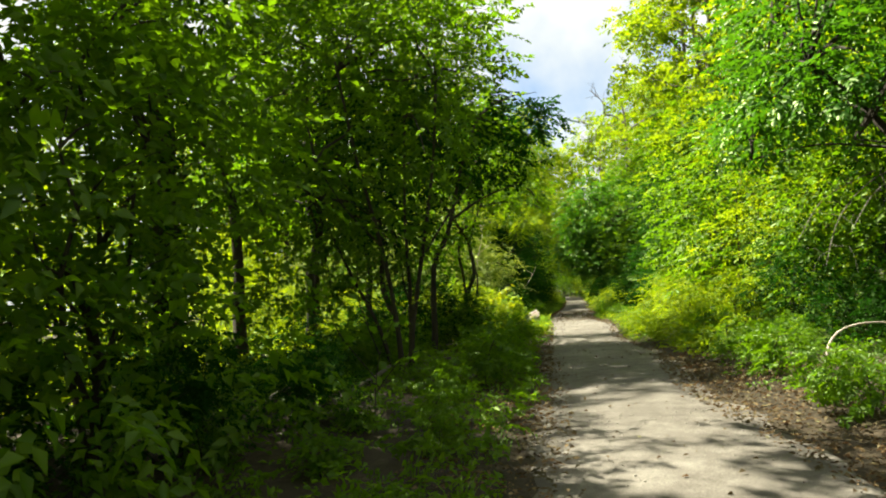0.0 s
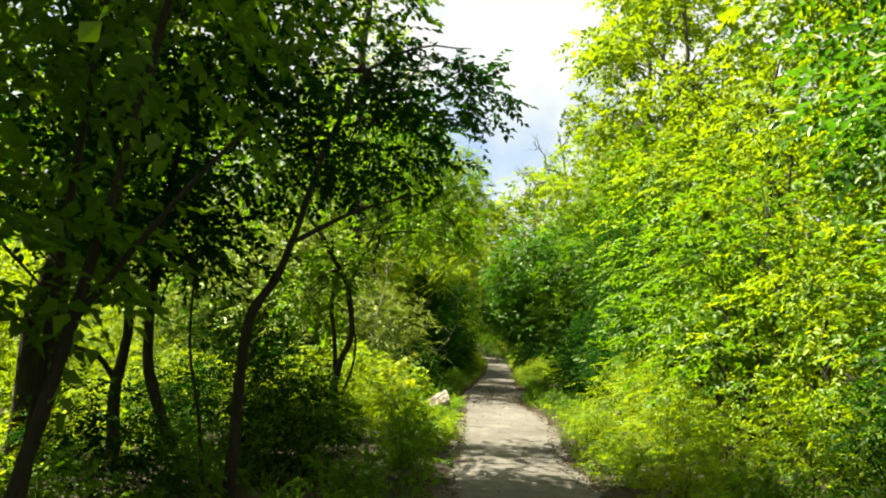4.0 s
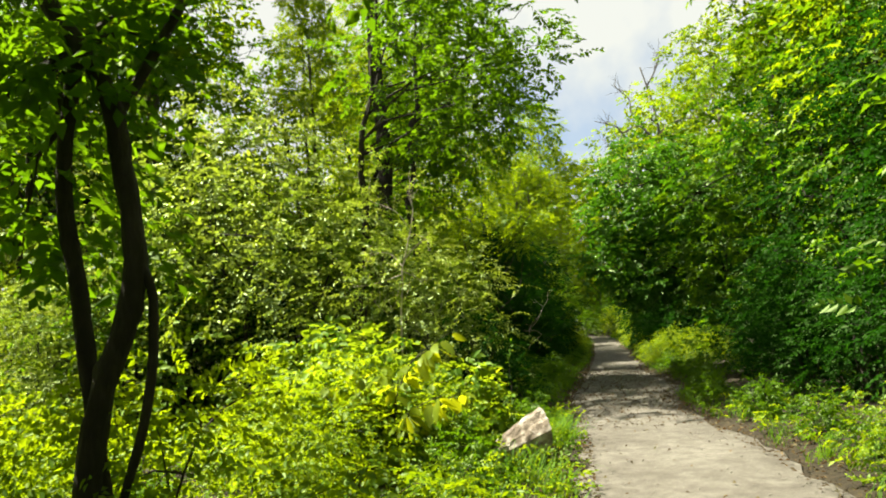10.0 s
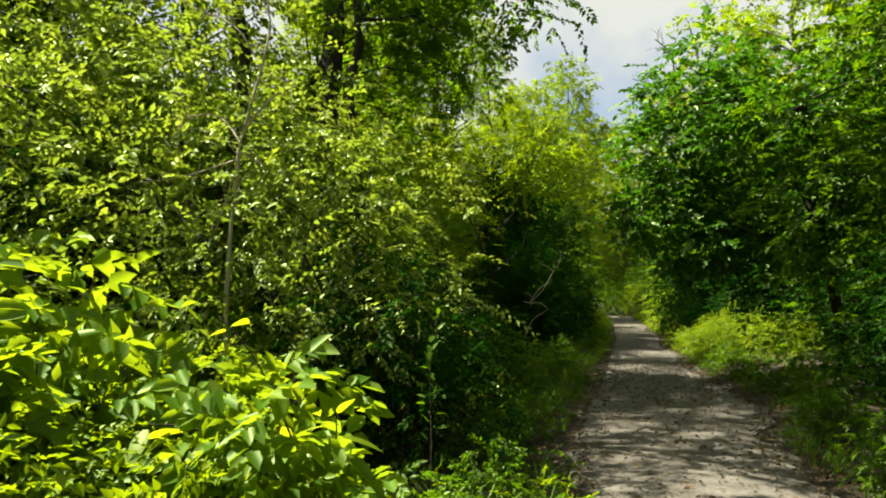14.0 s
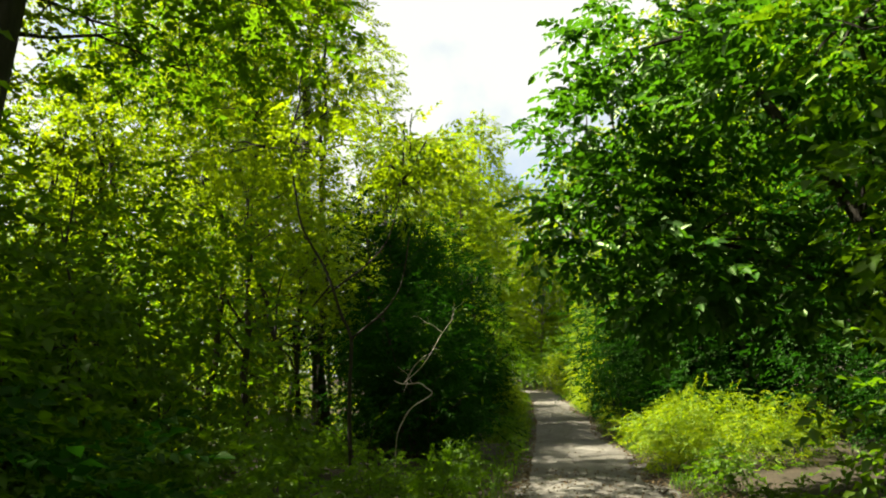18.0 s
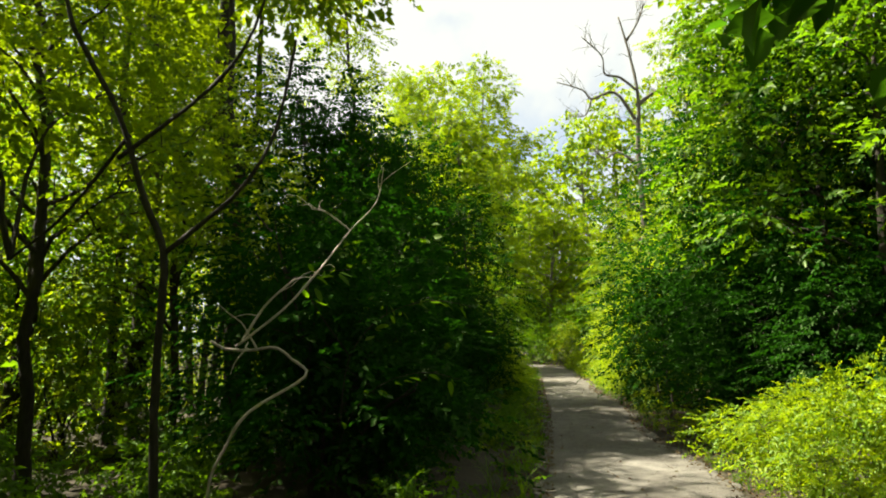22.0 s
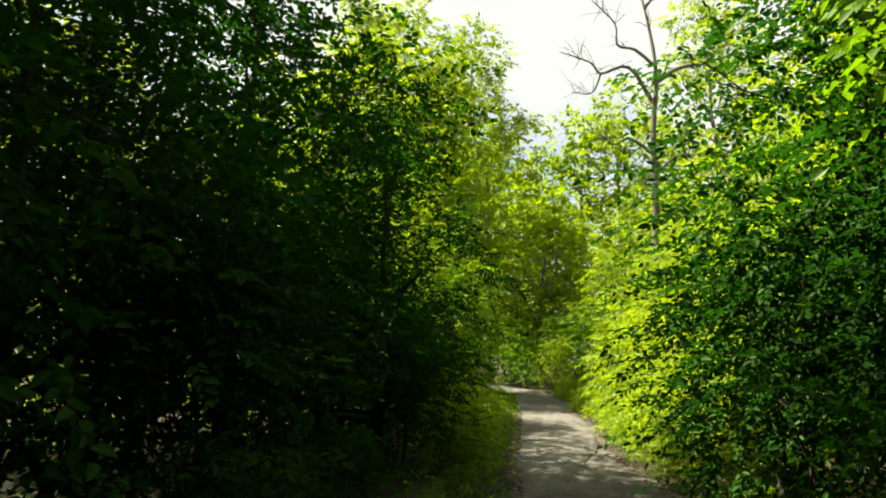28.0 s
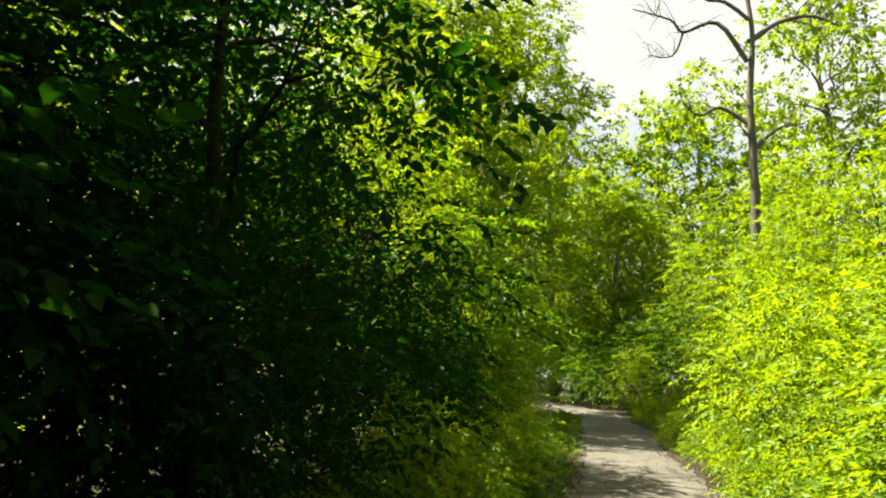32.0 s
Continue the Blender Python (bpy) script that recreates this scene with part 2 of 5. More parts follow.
def tube(points, radii, sides=6, rng=None):
    """A tapered limb along a bent line; rng makes it knotty."""
    p = np.asarray(points, float)
    r = np.asarray(radii, float)
    t = unit(np.gradient(p, axis=0))
    ref = np.array([0.31, 0.17, 0.93]) if abs(t[0][2]) < 0.8 else np.array([1.0, 0.2, 0.1])
    u = unit(np.cross(t, ref))
    v = np.cross(t, u)
    a = np.arange(sides) * 2 * np.pi / sides
    rr = r[:, None] * (1 + (rng.normal(0, 0.09, (len(p), sides)) if rng is not None else 0))
    ring = p[:, None] + rr[..., None] * (np.cos(a)[None, :, None] * u[:, None] + np.sin(a)[None, :, None] * v[:, None])
    verts = np.concatenate([ring.reshape(-1, 3), p[-1:] + t[-1:] * r[-1]])
    faces = []
    for i in range(len(p) - 1):
        for j in range(sides):
            k = (j + 1) % sides
            faces.append((i * sides + j, i * sides + k, (i + 1) * sides + k, (i + 1) * sides + j))
    top = (len(p) - 1) * sides
    for j in range(sides):
        faces.append((top + j, top + (j + 1) % sides, len(verts) - 1))
    return verts, faces


def merged(pieces):
    verts, faces, at = [], [], 0
    for v, f in pieces:
        verts.append(np.asarray(v))
        faces += [tuple(i + at for i in q) for q in f]
        at += len(v)
    return np.concatenate(verts), faces


def bent(a, b, rng, sag=0.1, n=7):
    """A wandering line from a to b."""
    a, b = np.asarray(a, float), np.asarray(b, float)
    s = np.linspace(0, 1, n)[:, None]
    size = np.linalg.norm(b - a)
    w = np.cumsum(rng.normal(0, 1, (n, 3)), 0)
    w = w - w[:1] * (1 - s) - w[-1:] * s
    return a * (1 - s) + b * s + w * size * sag * 0.35 + np.array([0, 0, 1]) * size * sag * np.sin(np.pi * s)


def blades(pos, ahead, normal, length, width, fold=0.25, droop=0.12, six=False):
    """Leaves: each two halves folded on the midrib, as one mesh; six gives a rounder outline."""
    n = len(pos)
    side = unit(np.cross(ahead, normal))
    up = np.cross(side, ahead)
    ln, wd = length[:, None], width[:, None]
    tip = pos + ahead * ln - up * ln * droop
    if not six:
        mid = pos + ahead * ln * 0.42
        verts = np.stack([pos, mid + side * wd * 0.5 + up * wd * fold, tip, mid - side * wd * 0.5 + up * wd * fold], 1).reshape(-1, 3)
        b = np.arange(n)[:, None] * 4
        faces = np.concatenate([b + [0, 2, 1], b + [0, 3, 2]], 1).reshape(-1, 3)
        return verts, faces
    m1, m2 = pos + ahead * ln * 0.27, pos + ahead * ln * 0.66 - up * ln * droop * 0.4
    verts = np.stack([pos, m1 + side * wd * 0.46 + up * wd * fold, m2 + side * wd * 0.40 + up * wd * fold, tip,
                      m2 - side * wd * 0.40 + up * wd * fold, m1 - side * wd * 0.46 + up * wd * fold], 1).reshape(-1, 3)
    b = np.arange(n)[:, None] * 6
    return verts, np.concatenate([b + [0, 3, 2, 1], b + [0, 5, 4, 3]], 1).reshape(-1, 4)


def sprays(origin, ahead, reach, rng, per=10, leaf=0.09, slim=0.55, flat=0.75, six=False):
    """Leafy twigs: leaves alternate on both sides of each twig, in a tilted plane, drooping a little."""
    n = len(origin)
    up = np.tile([0.0, 0.0, 1.0], (n, 1)) * flat + rng.normal(0, 0.45, (n, 3))
    side = unit(np.cross(ahead, up))
    nrm = unit(np.cross(side, ahead))
    s = (np.arange(per) + 0.6) / per
    sign = np.where(np.arange(per) % 2, 1.0, -1.0)
    pos = origin[:, None] + ahead[:, None] * (reach[:, None] * s)[..., None] - np.array([0, 0, 1]) * (reach[:, None] * s * s * 0.18)[..., None]
    along = (0.45 + 0.5 * s)[None, :, None]
    way = ahead[:, None] * along + side[:, None] * sign[None, :, None] * (1.05 - 0.5 * s)[None, :, None] + rng.normal(0, 0.22, (n, per, 3))
    way[..., 2] -= 0.18
    pos, way = pos.reshape(-1, 3), unit(way.reshape(-1, 3))
    nn = unit(np.repeat(nrm, per, 0) + rng.normal(0, 0.38, (n * per, 3)))
    size = leaf * rng.uniform(0.6, 1.25, n * per)
    return blades(pos, way, nn, size, size * slim * rng.uniform(0.85, 1.15, n * per), six=six)


def clump(rng, centre, radii, count, droop=0.1, shell=0.45):
    """Twig roots and directions spread through an uneven ellipsoid, thicker towards its outside."""
    d = unit(rng.normal(0, 1, (count, 3)))
    r = rng.uniform(shell, 1.0, count) ** 0.6
    dent = 1 + 0.22 * np.sin(d[:, 0] * 5.1 + centre[0] * 7) * np.cos(d[:, 1] * 4.3 + centre[1] * 5) + rng.normal(0, 0.08, count)
    pos = np.asarray(centre) + d * np.asarray(radii) * (r * dent)[:, None]
    way = d * 0.7 + rng.normal(0, 0.4, (count, 3))
    way[:, 2] = way[:, 2] * 0.45 - droop
    return pos, unit(way)


# ---- the lie of the land ----
def step(a, b, v):
    s = min(1.0, max(0.0, (v - a) / (b - a)))
    return s * s * (3 - 2 * s)


LEFT_EDGE = [(-30, -0.1), (0, -0.22), (22, -0.2), (27, -0.4), (31, -0.15), (38, 0.2), (45, 0.55), (52, 0.72), (58, 0.92), (66, 1.15), (72, 1.1), (78, 0.2), (84, -1.8), (92, -6.0)]


def left_edge(y):
    return float(np.interp(y, [a for a, _ in LEFT_EDGE], [b for _, b in LEFT_EDGE]))


def path_width(y):
    return 1.78 + 0.12 * math.sin(y * 0.7) + 0.25 * step(8, 0, y) + 0.2 * step(26, 28, y) * step(36, 33, y)


def land(x, y):
    """Height of the ground: a level path, low banks with hummocks beside it."""
    g = 0.15 * math.exp(-((y - 7) / 5) ** 2) - 0.25 * step(22, 42, y)
    l = left_edge(y)
    off = max(l - 0.15 - x, x - (l + path_width(y) + 0.15), 0.0)
    bank = step(0.0, 1.2, off)
    return g + bank * (0.07 + 0.10 * noise.noise((x * 0.6, y * 0.6, 3.1)) + 0.05 * noise.noise((x * 2.1, y * 2.1, 7.7)))


xs = np.concatenate([[-600, -250, -110, -60, -40, -30], np.arange(-24, -6, 1.5), np.arange(-6, 8, 0.4), np.arange(8, 26, 1.5), [30, 40, 60, 110, 250, 600]])
ys = np.concatenate([[-600, -250, -100, -50, -30, -20, -12], np.arange(-8, 70, 0.6), np.arange(70, 112, 3), [130, 180, 300, 600]])
gv = [(x, y, land(x, y) - (0.03 if 0 < x - left_edge(y) < path_width(y) else 0.0)) for y in ys for x in xs]
nx = len(xs)
gf = [(j * nx + i, j * nx + i + 1, (j + 1) * nx + i + 1, (j + 1) * nx + i) for j in range(len(ys) - 1) for i in range(nx - 1)]
smooth(tagged(part("ground", (gv, gf), SOIL), "dark brown woodland soil under the shrubs", "ground", kind="structure"))

# the trodden gravel path: a strip with ragged edges, slightly crowned
pr = np.random.default_rng(5)
pv, pf = [], []
rows_y = np.arange(-12, 92, 0.22)
cols = np.linspace(0, 1, 13)
for j, y in enumerate(rows_y):
    l, w = left_edge(y), path_width(y)
    l2 = l + 0.24 * noise.noise((y * 1.3, 0.0, 9.0)) + 0.08 * noise.noise((y * 5.0, 0.0, 2.0))
    r2 = l + w + 0.28 * noise.noise((y * 1.1, 4.0, 9.0)) + 0.09 * noise.noise((y * 4.7, 4.0, 2.0))
    for c in cols:
        x = l2 + (r2 - l2) * c
        edge = min(c, 1 - c)
        z = land(l + w / 2, y) - 0.02 * (1 - step(0, 0.08, edge)) + 0.012 + 0.016 * step(0, 0.5, edge) + 0.012 * noise.noise((x * 2.2, y * 2.2, 0.4))
        pv.append((x, y, z))
k = len(cols)
pf = [(j * k + i, j * k + i + 1, (j + 1) * k + i + 1, (j + 1) * k + i) for j in range(len(rows_y) - 1) for i in range(k - 1)]
smooth(tagged(part("path", (pv, pf), GRAVEL), "pale grey fine gravel footpath with ragged earthy edges", "path", kind="structure"))


# ---- plants: builders ----
def place(made, x, y, turn=0.0, size=1.0, sink=0.03, tilt=0.0, tall=1.0):
    """Stands the first plant of a kind, and copies of it after that, on the ground."""
    m = pose(x, y, land(x, y) - sink, tilt, 0, turn) @ Matrix.Diagonal((size, size, size * tall, 1))
    if "stood" not in made:
        made["stood"] = True
        made["thing"].matrix_basis = m
        return made["thing"]
    return copy_thing(made["thing"], m)


def bush(name, label, category, group, seed, height, radius, lobes, twigs, leaf, mat, stems=4, per=10, slim=0.55, reach=0.34, flat=0.75, six=False, low=0.12, shell=0.4):
    rng = np.random.default_rng(seed)
    root = thing(name, label, category, group)
    pos, way = [], []
    heads = []
    for i in range(lobes):
        a = i * 2.4 + rng.uniform(-0.4, 0.4)
        q = (i + 0.5) / lobes
        rad = radius * rng.uniform(0.32, 0.62) * (1 - 0.55 * q) * (0 if lobes == 1 else 1.25)
        zc = height * (low + 0.16 + (0.62 - low) * q + rng.uniform(-0.05, 0.05))
        c = np.array([math.cos(a) * rad, math.sin(a) * rad, zc])
        heads.append(c)
        size = radius * rng.uniform(0.42, 0.62)
        p, w = clump(rng, c, (size, size, min(size * 0.85, height * 0.3)), twigs // lobes, shell=shell)
        pos.append(p)
        way.append(w)
    pos, way = np.concatenate(pos), np.concatenate(way)
    ok = pos[:, 2] > 0.04
    pos, way = pos[ok], way[ok]
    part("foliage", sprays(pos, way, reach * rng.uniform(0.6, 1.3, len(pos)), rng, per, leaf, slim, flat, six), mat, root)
    for i in range(stems):
        a = rng.uniform(0, 6.28)
        foot = np.array([math.cos(a), math.sin(a), 0]) * radius * 0.12 * rng.uniform(0.3, 1)
        head = heads[(i * max(1, lobes // stems)) % lobes]
        line = bent(foot - [0, 0, 0.05], head + [0, 0, height * 0.12], rng, 0.10, 7)
        twig = [tube(line, np.linspace(0.006 + 0.006 * height, 0.004, 7), 5, rng)]
        for j in range(3, 6):
            e = line[j] + unit(rng.normal(0, 1, 3) * [1, 1, 0.4] + [0, 0, 0.4]) * radius * rng.uniform(0.3, 0.6)
            twig.append(tube(bent(line[j], e, rng, 0.12, 4), np.linspace(0.004 + 0.002 * height, 0.002, 4), 4))
        part("stem", merged(twig), BARK, root)
    return {"thing": root}


def tree(name, label, category, group, seed, height, crown_low, spread, lobes, twigs, leaf, mat, bark, girth, lean=0.04, stems=1, per=10, slim=0.6, reach=0.5, flat=0.75, lobe_size=0.36, shell=0.35, side=(0.0, 0.0), six=False, tall_lobe=0.7):
    """Trunk, limbs that carry one cloud of leafy twigs each, and the crown of leaves."""
    rng = np.random.default_rng(seed)
    root = thing(name, label, category, group)
    trunks = []
    for s in range(stems):
        a = rng.uniform(0, 6.28)
        out = 0.0 if stems == 1 else 0.28
        foot = np.array([math.cos(a), math.sin(a), 0]) * out * rng.uniform(0.3, 1)
        top = foot + np.array([math.cos(a) * (lean + out * 0.35) + side[0] * 0.06, math.sin(a) * (lean + out * 0.35) + side[1] * 0.06, 1.0]) * height * rng.uniform(0.86, 0.95)
        top[2] = height * rng.uniform(0.84, 0.93)
        line = bent(foot - [0, 0, 0.12], top, rng, 0.03, 12)
        gr = girth * (1 if stems == 1 else rng.uniform(0.7, 1.0))
        rad = gr * np.linspace(1, 0.16, 12) ** 0.8
        rad[0] *= 1.35
        smooth(part("trunk", tube(line, rad, 9, rng), bark, root))
        trunks.append((line, rad))
    pos, way = [], []
    for i in range(lobes):
        q = (i + 0.5) / lobes
        a = i * 2.399 + rng.uniform(-0.5, 0.5)
        line, rad = trunks[i % stems]
        z = crown_low + (height - crown_low) * (0.08 + 0.88 * q)
        prof = math.sin(math.pi * min(0.96, 0.22 + 0.74 * q)) ** 0.7
        d = spread * prof * rng.uniform(0.35, 0.85)
        base_z = max(crown_low * 0.75, z - d * rng.uniform(0.35, 0.8))
        bx, by = (np.interp(base_z, line[:, 2], line[:, c]) for c in (0, 1))
        cx, cy = (np.interp(z, line[:, 2], line[:, c]) for c in (0, 1))
        c = np.array([cx + math.cos(a) * d + side[0] * prof, cy + math.sin(a) * d + side[1] * prof, z])
        size = spread * lobe_size * rng.uniform(0.75, 1.25)
        p, w = clump(rng, c, (size, size, size * tall_lobe), twigs // lobes, 0.12, shell)
        pos.append(p)
        way.append(w)
        r0 = float(np.interp(base_z, line[:, 2], rad)) * 0.55
        limb_line = bent((bx, by, base_z), c, rng, 0.10, 7)
        twig = [tube(limb_line, np.linspace(r0, 0.008, 7), 5, rng)]
        for j in (3, 4, 5, 6):
            e = limb_line[j] + unit(rng.normal(0, 1, 3) + [math.cos(a) * 0.6, math.sin(a) * 0.6, 0.2]) * size * rng.uniform(0.6, 1.0)
            twig.append(tube(bent(limb_line[j], e, rng, 0.12, 4), np.linspace(r0 * 0.3 + 0.004, 0.003, 4), 3))
        part("limb", merged(twig), bark, root)
    pos, way = np.concatenate(pos), np.concatenate(way)
    part("crown", sprays(pos, way, reach * rng.uniform(0.6, 1.3, len(pos)), rng, per, leaf, slim, flat, six), mat, root)
    return {"thing": root}


# ---- plants: one of each kind ----
GB = "shrubs along the path"
low_green = [bush("low_shrub", "low leafy green shrub beside the footpath", "low shrub", GB, 10 + i, 0.85, 0.62, 6, 150, 0.075, LEAF["mid"], 3, reach=0.24, low=0.02) for i in range(3)]
low_lime = [bush("low_shrub", "low yellow-green shrub, sunlight put into its leaf colour", "low shrub", GB, 20 + i, 0.95, 0.65, 6, 190, 0.055, LEAF["lime"], 3, per=11, reach=0.27, low=0.02) for i in range(3)]
mid_green = [bush("shrub", "waist-high dense green shrub with many thin stems", "shrub", GB, 30 + i, 1.9, 1.05, 9, 330, 0.085, LEAF["mid"], 4, low=0.02) for i in range(3)]
mid_lime = [bush("shrub", "yellow-green shrub in the sun, sunlight put into its leaf colour", "shrub", GB, 40 + i, 1.7, 1.0, 10, 420, 0.062, LEAF["lime"], 4, per=12, low=0.02, reach=0.36) for i in range(3)]
mid_shaded = [bush("shrub", "dense green shrub, shade put into its leaf colour", "shrub", GB, 50 + i, 2.0, 1.1, 9, 380, 0.08, LEAF["deep"], 4, low=0.0, flat=1.2) for i in range(2)]
tall_green = [bush("tall_shrub", "tall green thicket shrub with layered sprays", "tall shrub", GB, 60 + i, 3.9, 1.6, 15, 540, 0.105, LEAF["mid"], 5, reach=0.42, low=0.0, flat=1.1) for i in range(3)]
tall_lime = [bush("tall_shrub", "tall yellow-green shrub with drooping sprays, leaves coloured for sunlight", "tall shrub", GB, 70 + i, 3.8, 1.55, 15, 580, 0.096, LEAF["lime"], 5, reach=0.42, low=0.0, flat=1.1) for i in range(3)]
# near-black leaves carry the shade of these thickets in their colour
wall = [bush("tall_shrub", "tall green shrub crowding the edge of the path, leaves coloured for shade", "tall shrub", GB, 90 + i, 3.7, 1.5, 15, 780, 0.085, LEAF["deep"], 5, per=10, reach=0.4, low=0.0, flat=1.3, six=True) for i in range(2)]
tall_shaded = [bush("tall_shrub", "tall green shrub, dense down to the ground, leaves coloured for shade", "tall shrub", GB, 80 + i, 3.6, 1.6, 15, 820, 0.09, LEAF["deep"], 5, reach=0.4, low=0.0, flat=1.3) for i in range(2)]
broad = [bush("shrub", "shrub with large yellow-green drooping leaves in the sun", "shrub", GB, 95 + i, 1.45, 0.8, 8, 200, 0.15, LEAF["broad"], 4, per=8, slim=0.6, reach=0.3, flat=0.7, six=True, low=0.02) for i in range(2)]
mound = [bush("tall_shrub", "high rounded shrub with small grey-green leaves", "tall shrub", GB, 85 + i, 3.9, 1.75, 17, 1050, 0.062, LEAF["pale"], 6, per=11, reach=0.34, low=0.0, flat=0.9) for i in range(2)]
GT = "trees of the wood"
# high-crowned trees added to keep sun and sky light off the path
canopy = [tree("canopy_tree", "dark-barked tree with a high crown, added to shade the path", "tree", GT, 190 + i, 12.5, 6.6, 2.9, 16, 900, 0.15, LEAF["mid"], BARK, 0.13, 0.02, per=10, flat=1.2, side=(2.3, 0.0), lobe_size=0.4) for i in range(2)]
dark = [tree("understorey_tree", "dense small tree, leafy to the ground, beside the path, leaves coloured for shade", "tree", GT, 180 + i, 7.0, 0.9, 2.1, 16, 900, 0.095, LEAF["deep"], BARK, 0.08, 0.05, per=10, flat=1.2, six=True, lobe_size=0.4) for i in range(2)]
under = [tree("understorey_tree", "slender young tree with a broad leafy crown", "tree", GT, 100 + i, 7.4, 1.7, 2.5, 14, 680, 0.125, LEAF["mid"], BARK, 0.075, 0.08, per=10, flat=1.1) for i in range(3)]
under_lime = [tree("understorey_tree", "slender young tree with sunlit yellow-green leaves", "tree", GT, 110 + i, 7.6, 1.9, 2.4, 14, 700, 0.11, LEAF["high"], BARK, 0.075, 0.08, per=10, flat=1.1) for i in range(2)]
tall = [tree("tall_tree", "tall straight tree with a high light crown", "tree", GT, 120 + i, 16.5, 6.5, 3.3, 15, 820, 0.2, LEAF["high"], BARK_PALE, 0.17, 0.03, per=9, reach=0.7, lobe_size=0.33) for i in range(3)]
slim = [tree("tall_tree", "tall straight grey-barked tree with a narrow high crown", "tree", GT, 150 + i, 20.0, 11.5, 2.0, 12, 620, 0.16, LEAF["high"], BARK, 0.125, 0.02, per=9, reach=0.6, lobe_size=0.36) for i in range(2)]
stout = [tree("tall_tree", "tall straight dark-barked tree with a thick trunk", "tree", GT, 155, 20.0, 11.5, 2.1, 9, 260, 0.16, LEAF["high"], BARK, 0.21, 0.01, per=9, reach=0.6, lobe_size=0.3)]
# dense crowns, stood beside the path mainly for the shade they cast
shade = [tree("shade_tree", "dense dark-crowned tree on a bare straight stem", "tree", GT, 160 + i, 9.5, 3.0, 2.7, 15, 720, 0.15, LEAF["mid"], BARK, 0.10, 0.04, per=10, flat=1.2) for i in range(2)]
shade_lime = [tree("shade_tree", "dense bright-crowned tree on a bare straight stem", "tree", GT, 170 + i, 9.8, 3.2, 2.7, 15, 800, 0.125, LEAF["high"], BARK, 0.10, 0.04, per=10, flat=1.2) for i in range(2)]
far = [tree("tall_tree", "tall broad tree at the back of the wood", "tree", GT, 140 + i, 13.0, 1.0, 3.8, 16, 600, 0.3, LEAF["high"], BARK_PALE, 0.16, 0.03, per=7, reach=0.8, lobe_size=0.4, shell=0.5) for i in range(2)]
full = [tree("tall_tree", "tall broad tree leafy from low down", "tree", GT, 130 + i, 12.5, 1.6, 3.6, 20, 1000, 0.21, LEAF["high"], BARK_PALE, 0.15, 0.04, per=9, reach=0.65, lobe_size=0.36) for i in range(3)]


def scatter(kinds, spots, size=(0.85, 1.15)):
    fill = np.random.default_rng(int(sum(abs(x) * 31 + y * 7 for x, y, _ in spots)) + len(spots))
    for x, y, s in spots:
        place(kinds[int(fill.integers(len(kinds)))], x, y, float(fill.uniform(0, 360)), s * float(fill.uniform(*size)), tall=float(fill.uniform(0.9, 1.12)))


def row(kinds, y0, y1, gap, off, size, side, spread=0.3):
    """Plants along one side of the path, off metres out from its edge."""
    fill = np.random.default_rng(int(y0 * 10 + y1 * 70 + off * 900 + gap * 300) + (7 if side > 0 else 0))
    y = y0
    while y < y1:
        edge = left_edge(y) if side < 0 else left_edge(y) + path_width(y)
        place(kinds[int(fill.integers(len(kinds)))], edge + side * (off + float(fill.uniform(-spread, spread))), y + float(fill.uniform(-0.3, 0.3)) * gap, float(fill.uniform(0, 360)), size * float(fill.uniform(0.82, 1.15)), tall=float(fill.uniform(0.85, 1.15)))
        y += gap


# ---- left of the path ----
row(low_green, 8.0, 16.5, 1.2, 0.7, 0.75, -1, 0.2)
row(low_green, 3.4, 8.0, 1.2, 0.7, 0.5, -1, 0.15)
scatter(low_green, [(-1.5, 4.2, 0.5), (-1.6, 5.4, 0.4), (-2.4, 4.4, 0.5), (-3.2, 6.2, 0.6), (-3.4, 7.6, 0.7), (-1.5, 7.2, 0.5), (-2.4, 8.9, 0.8)])
row(mid_green, 8.2, 12.0, 1.6, 2.4, 0.45, -1)
row(mid_shaded, 1.0, 5.5, 1.6, 3.9, 0.8, -1, 0.3)
row(low_green, 8.0, 16.0, 1.3, 2.6, 1.0, -1, 0.4)
scatter(mid_green + mid_shaded, [(-1.75, 13.6, 0.75), (-2.5, 14.4, 0.85), (-3.3, 13.8, 0.85), (-1.75, 15.3, 0.4), (-3.9, 15.2, 0.9), (-3.0, 11.6, 0.7)])
row(under + under_lime, 1.5, 10.0, 3.4, 4.8, 0.95, -1, 0.6)
scatter(shade, [(-5.4, 11.4, 1.0), (-5.0, 14.0, 0.95)])
scatter(low_lime + low_green, [(-1.0, 16.8, 0.85), (-1.05, 17.8, 0.8), (-1.0, 18.8, 0.8), (-1.1, 19.7, 0.75), (-1.35, 20.6, 0.8), (-1.3, 21.9, 0.75), (-0.95, 22.8, 0.8)])
row(mid_lime, 17.2, 23.5, 1.2, 1.85, 0.75, -1, 0.3)
row(mid_lime + mid_green, 17.0, 23.0, 1.5, 3.0, 0.85, -1, 0.4)
row(mid_lime, 14.0, 22.0, 1.6, 4.8, 1.0, -1, 0.5)
row(tall_lime, 17.5, 23.0, 2.6, 8.4, 0.75, -1, 0.6)
scatter(broad, [(-1.5, 22.3, 0.75), (-2.1, 23.2, 0.95), (-2.8, 22.4, 1.0), (-3.6, 23.1, 1.1), (-1.75, 20.4, 0.75), (-2.4, 20.7, 0.85), (-1.4, 21.2, 0.5)])
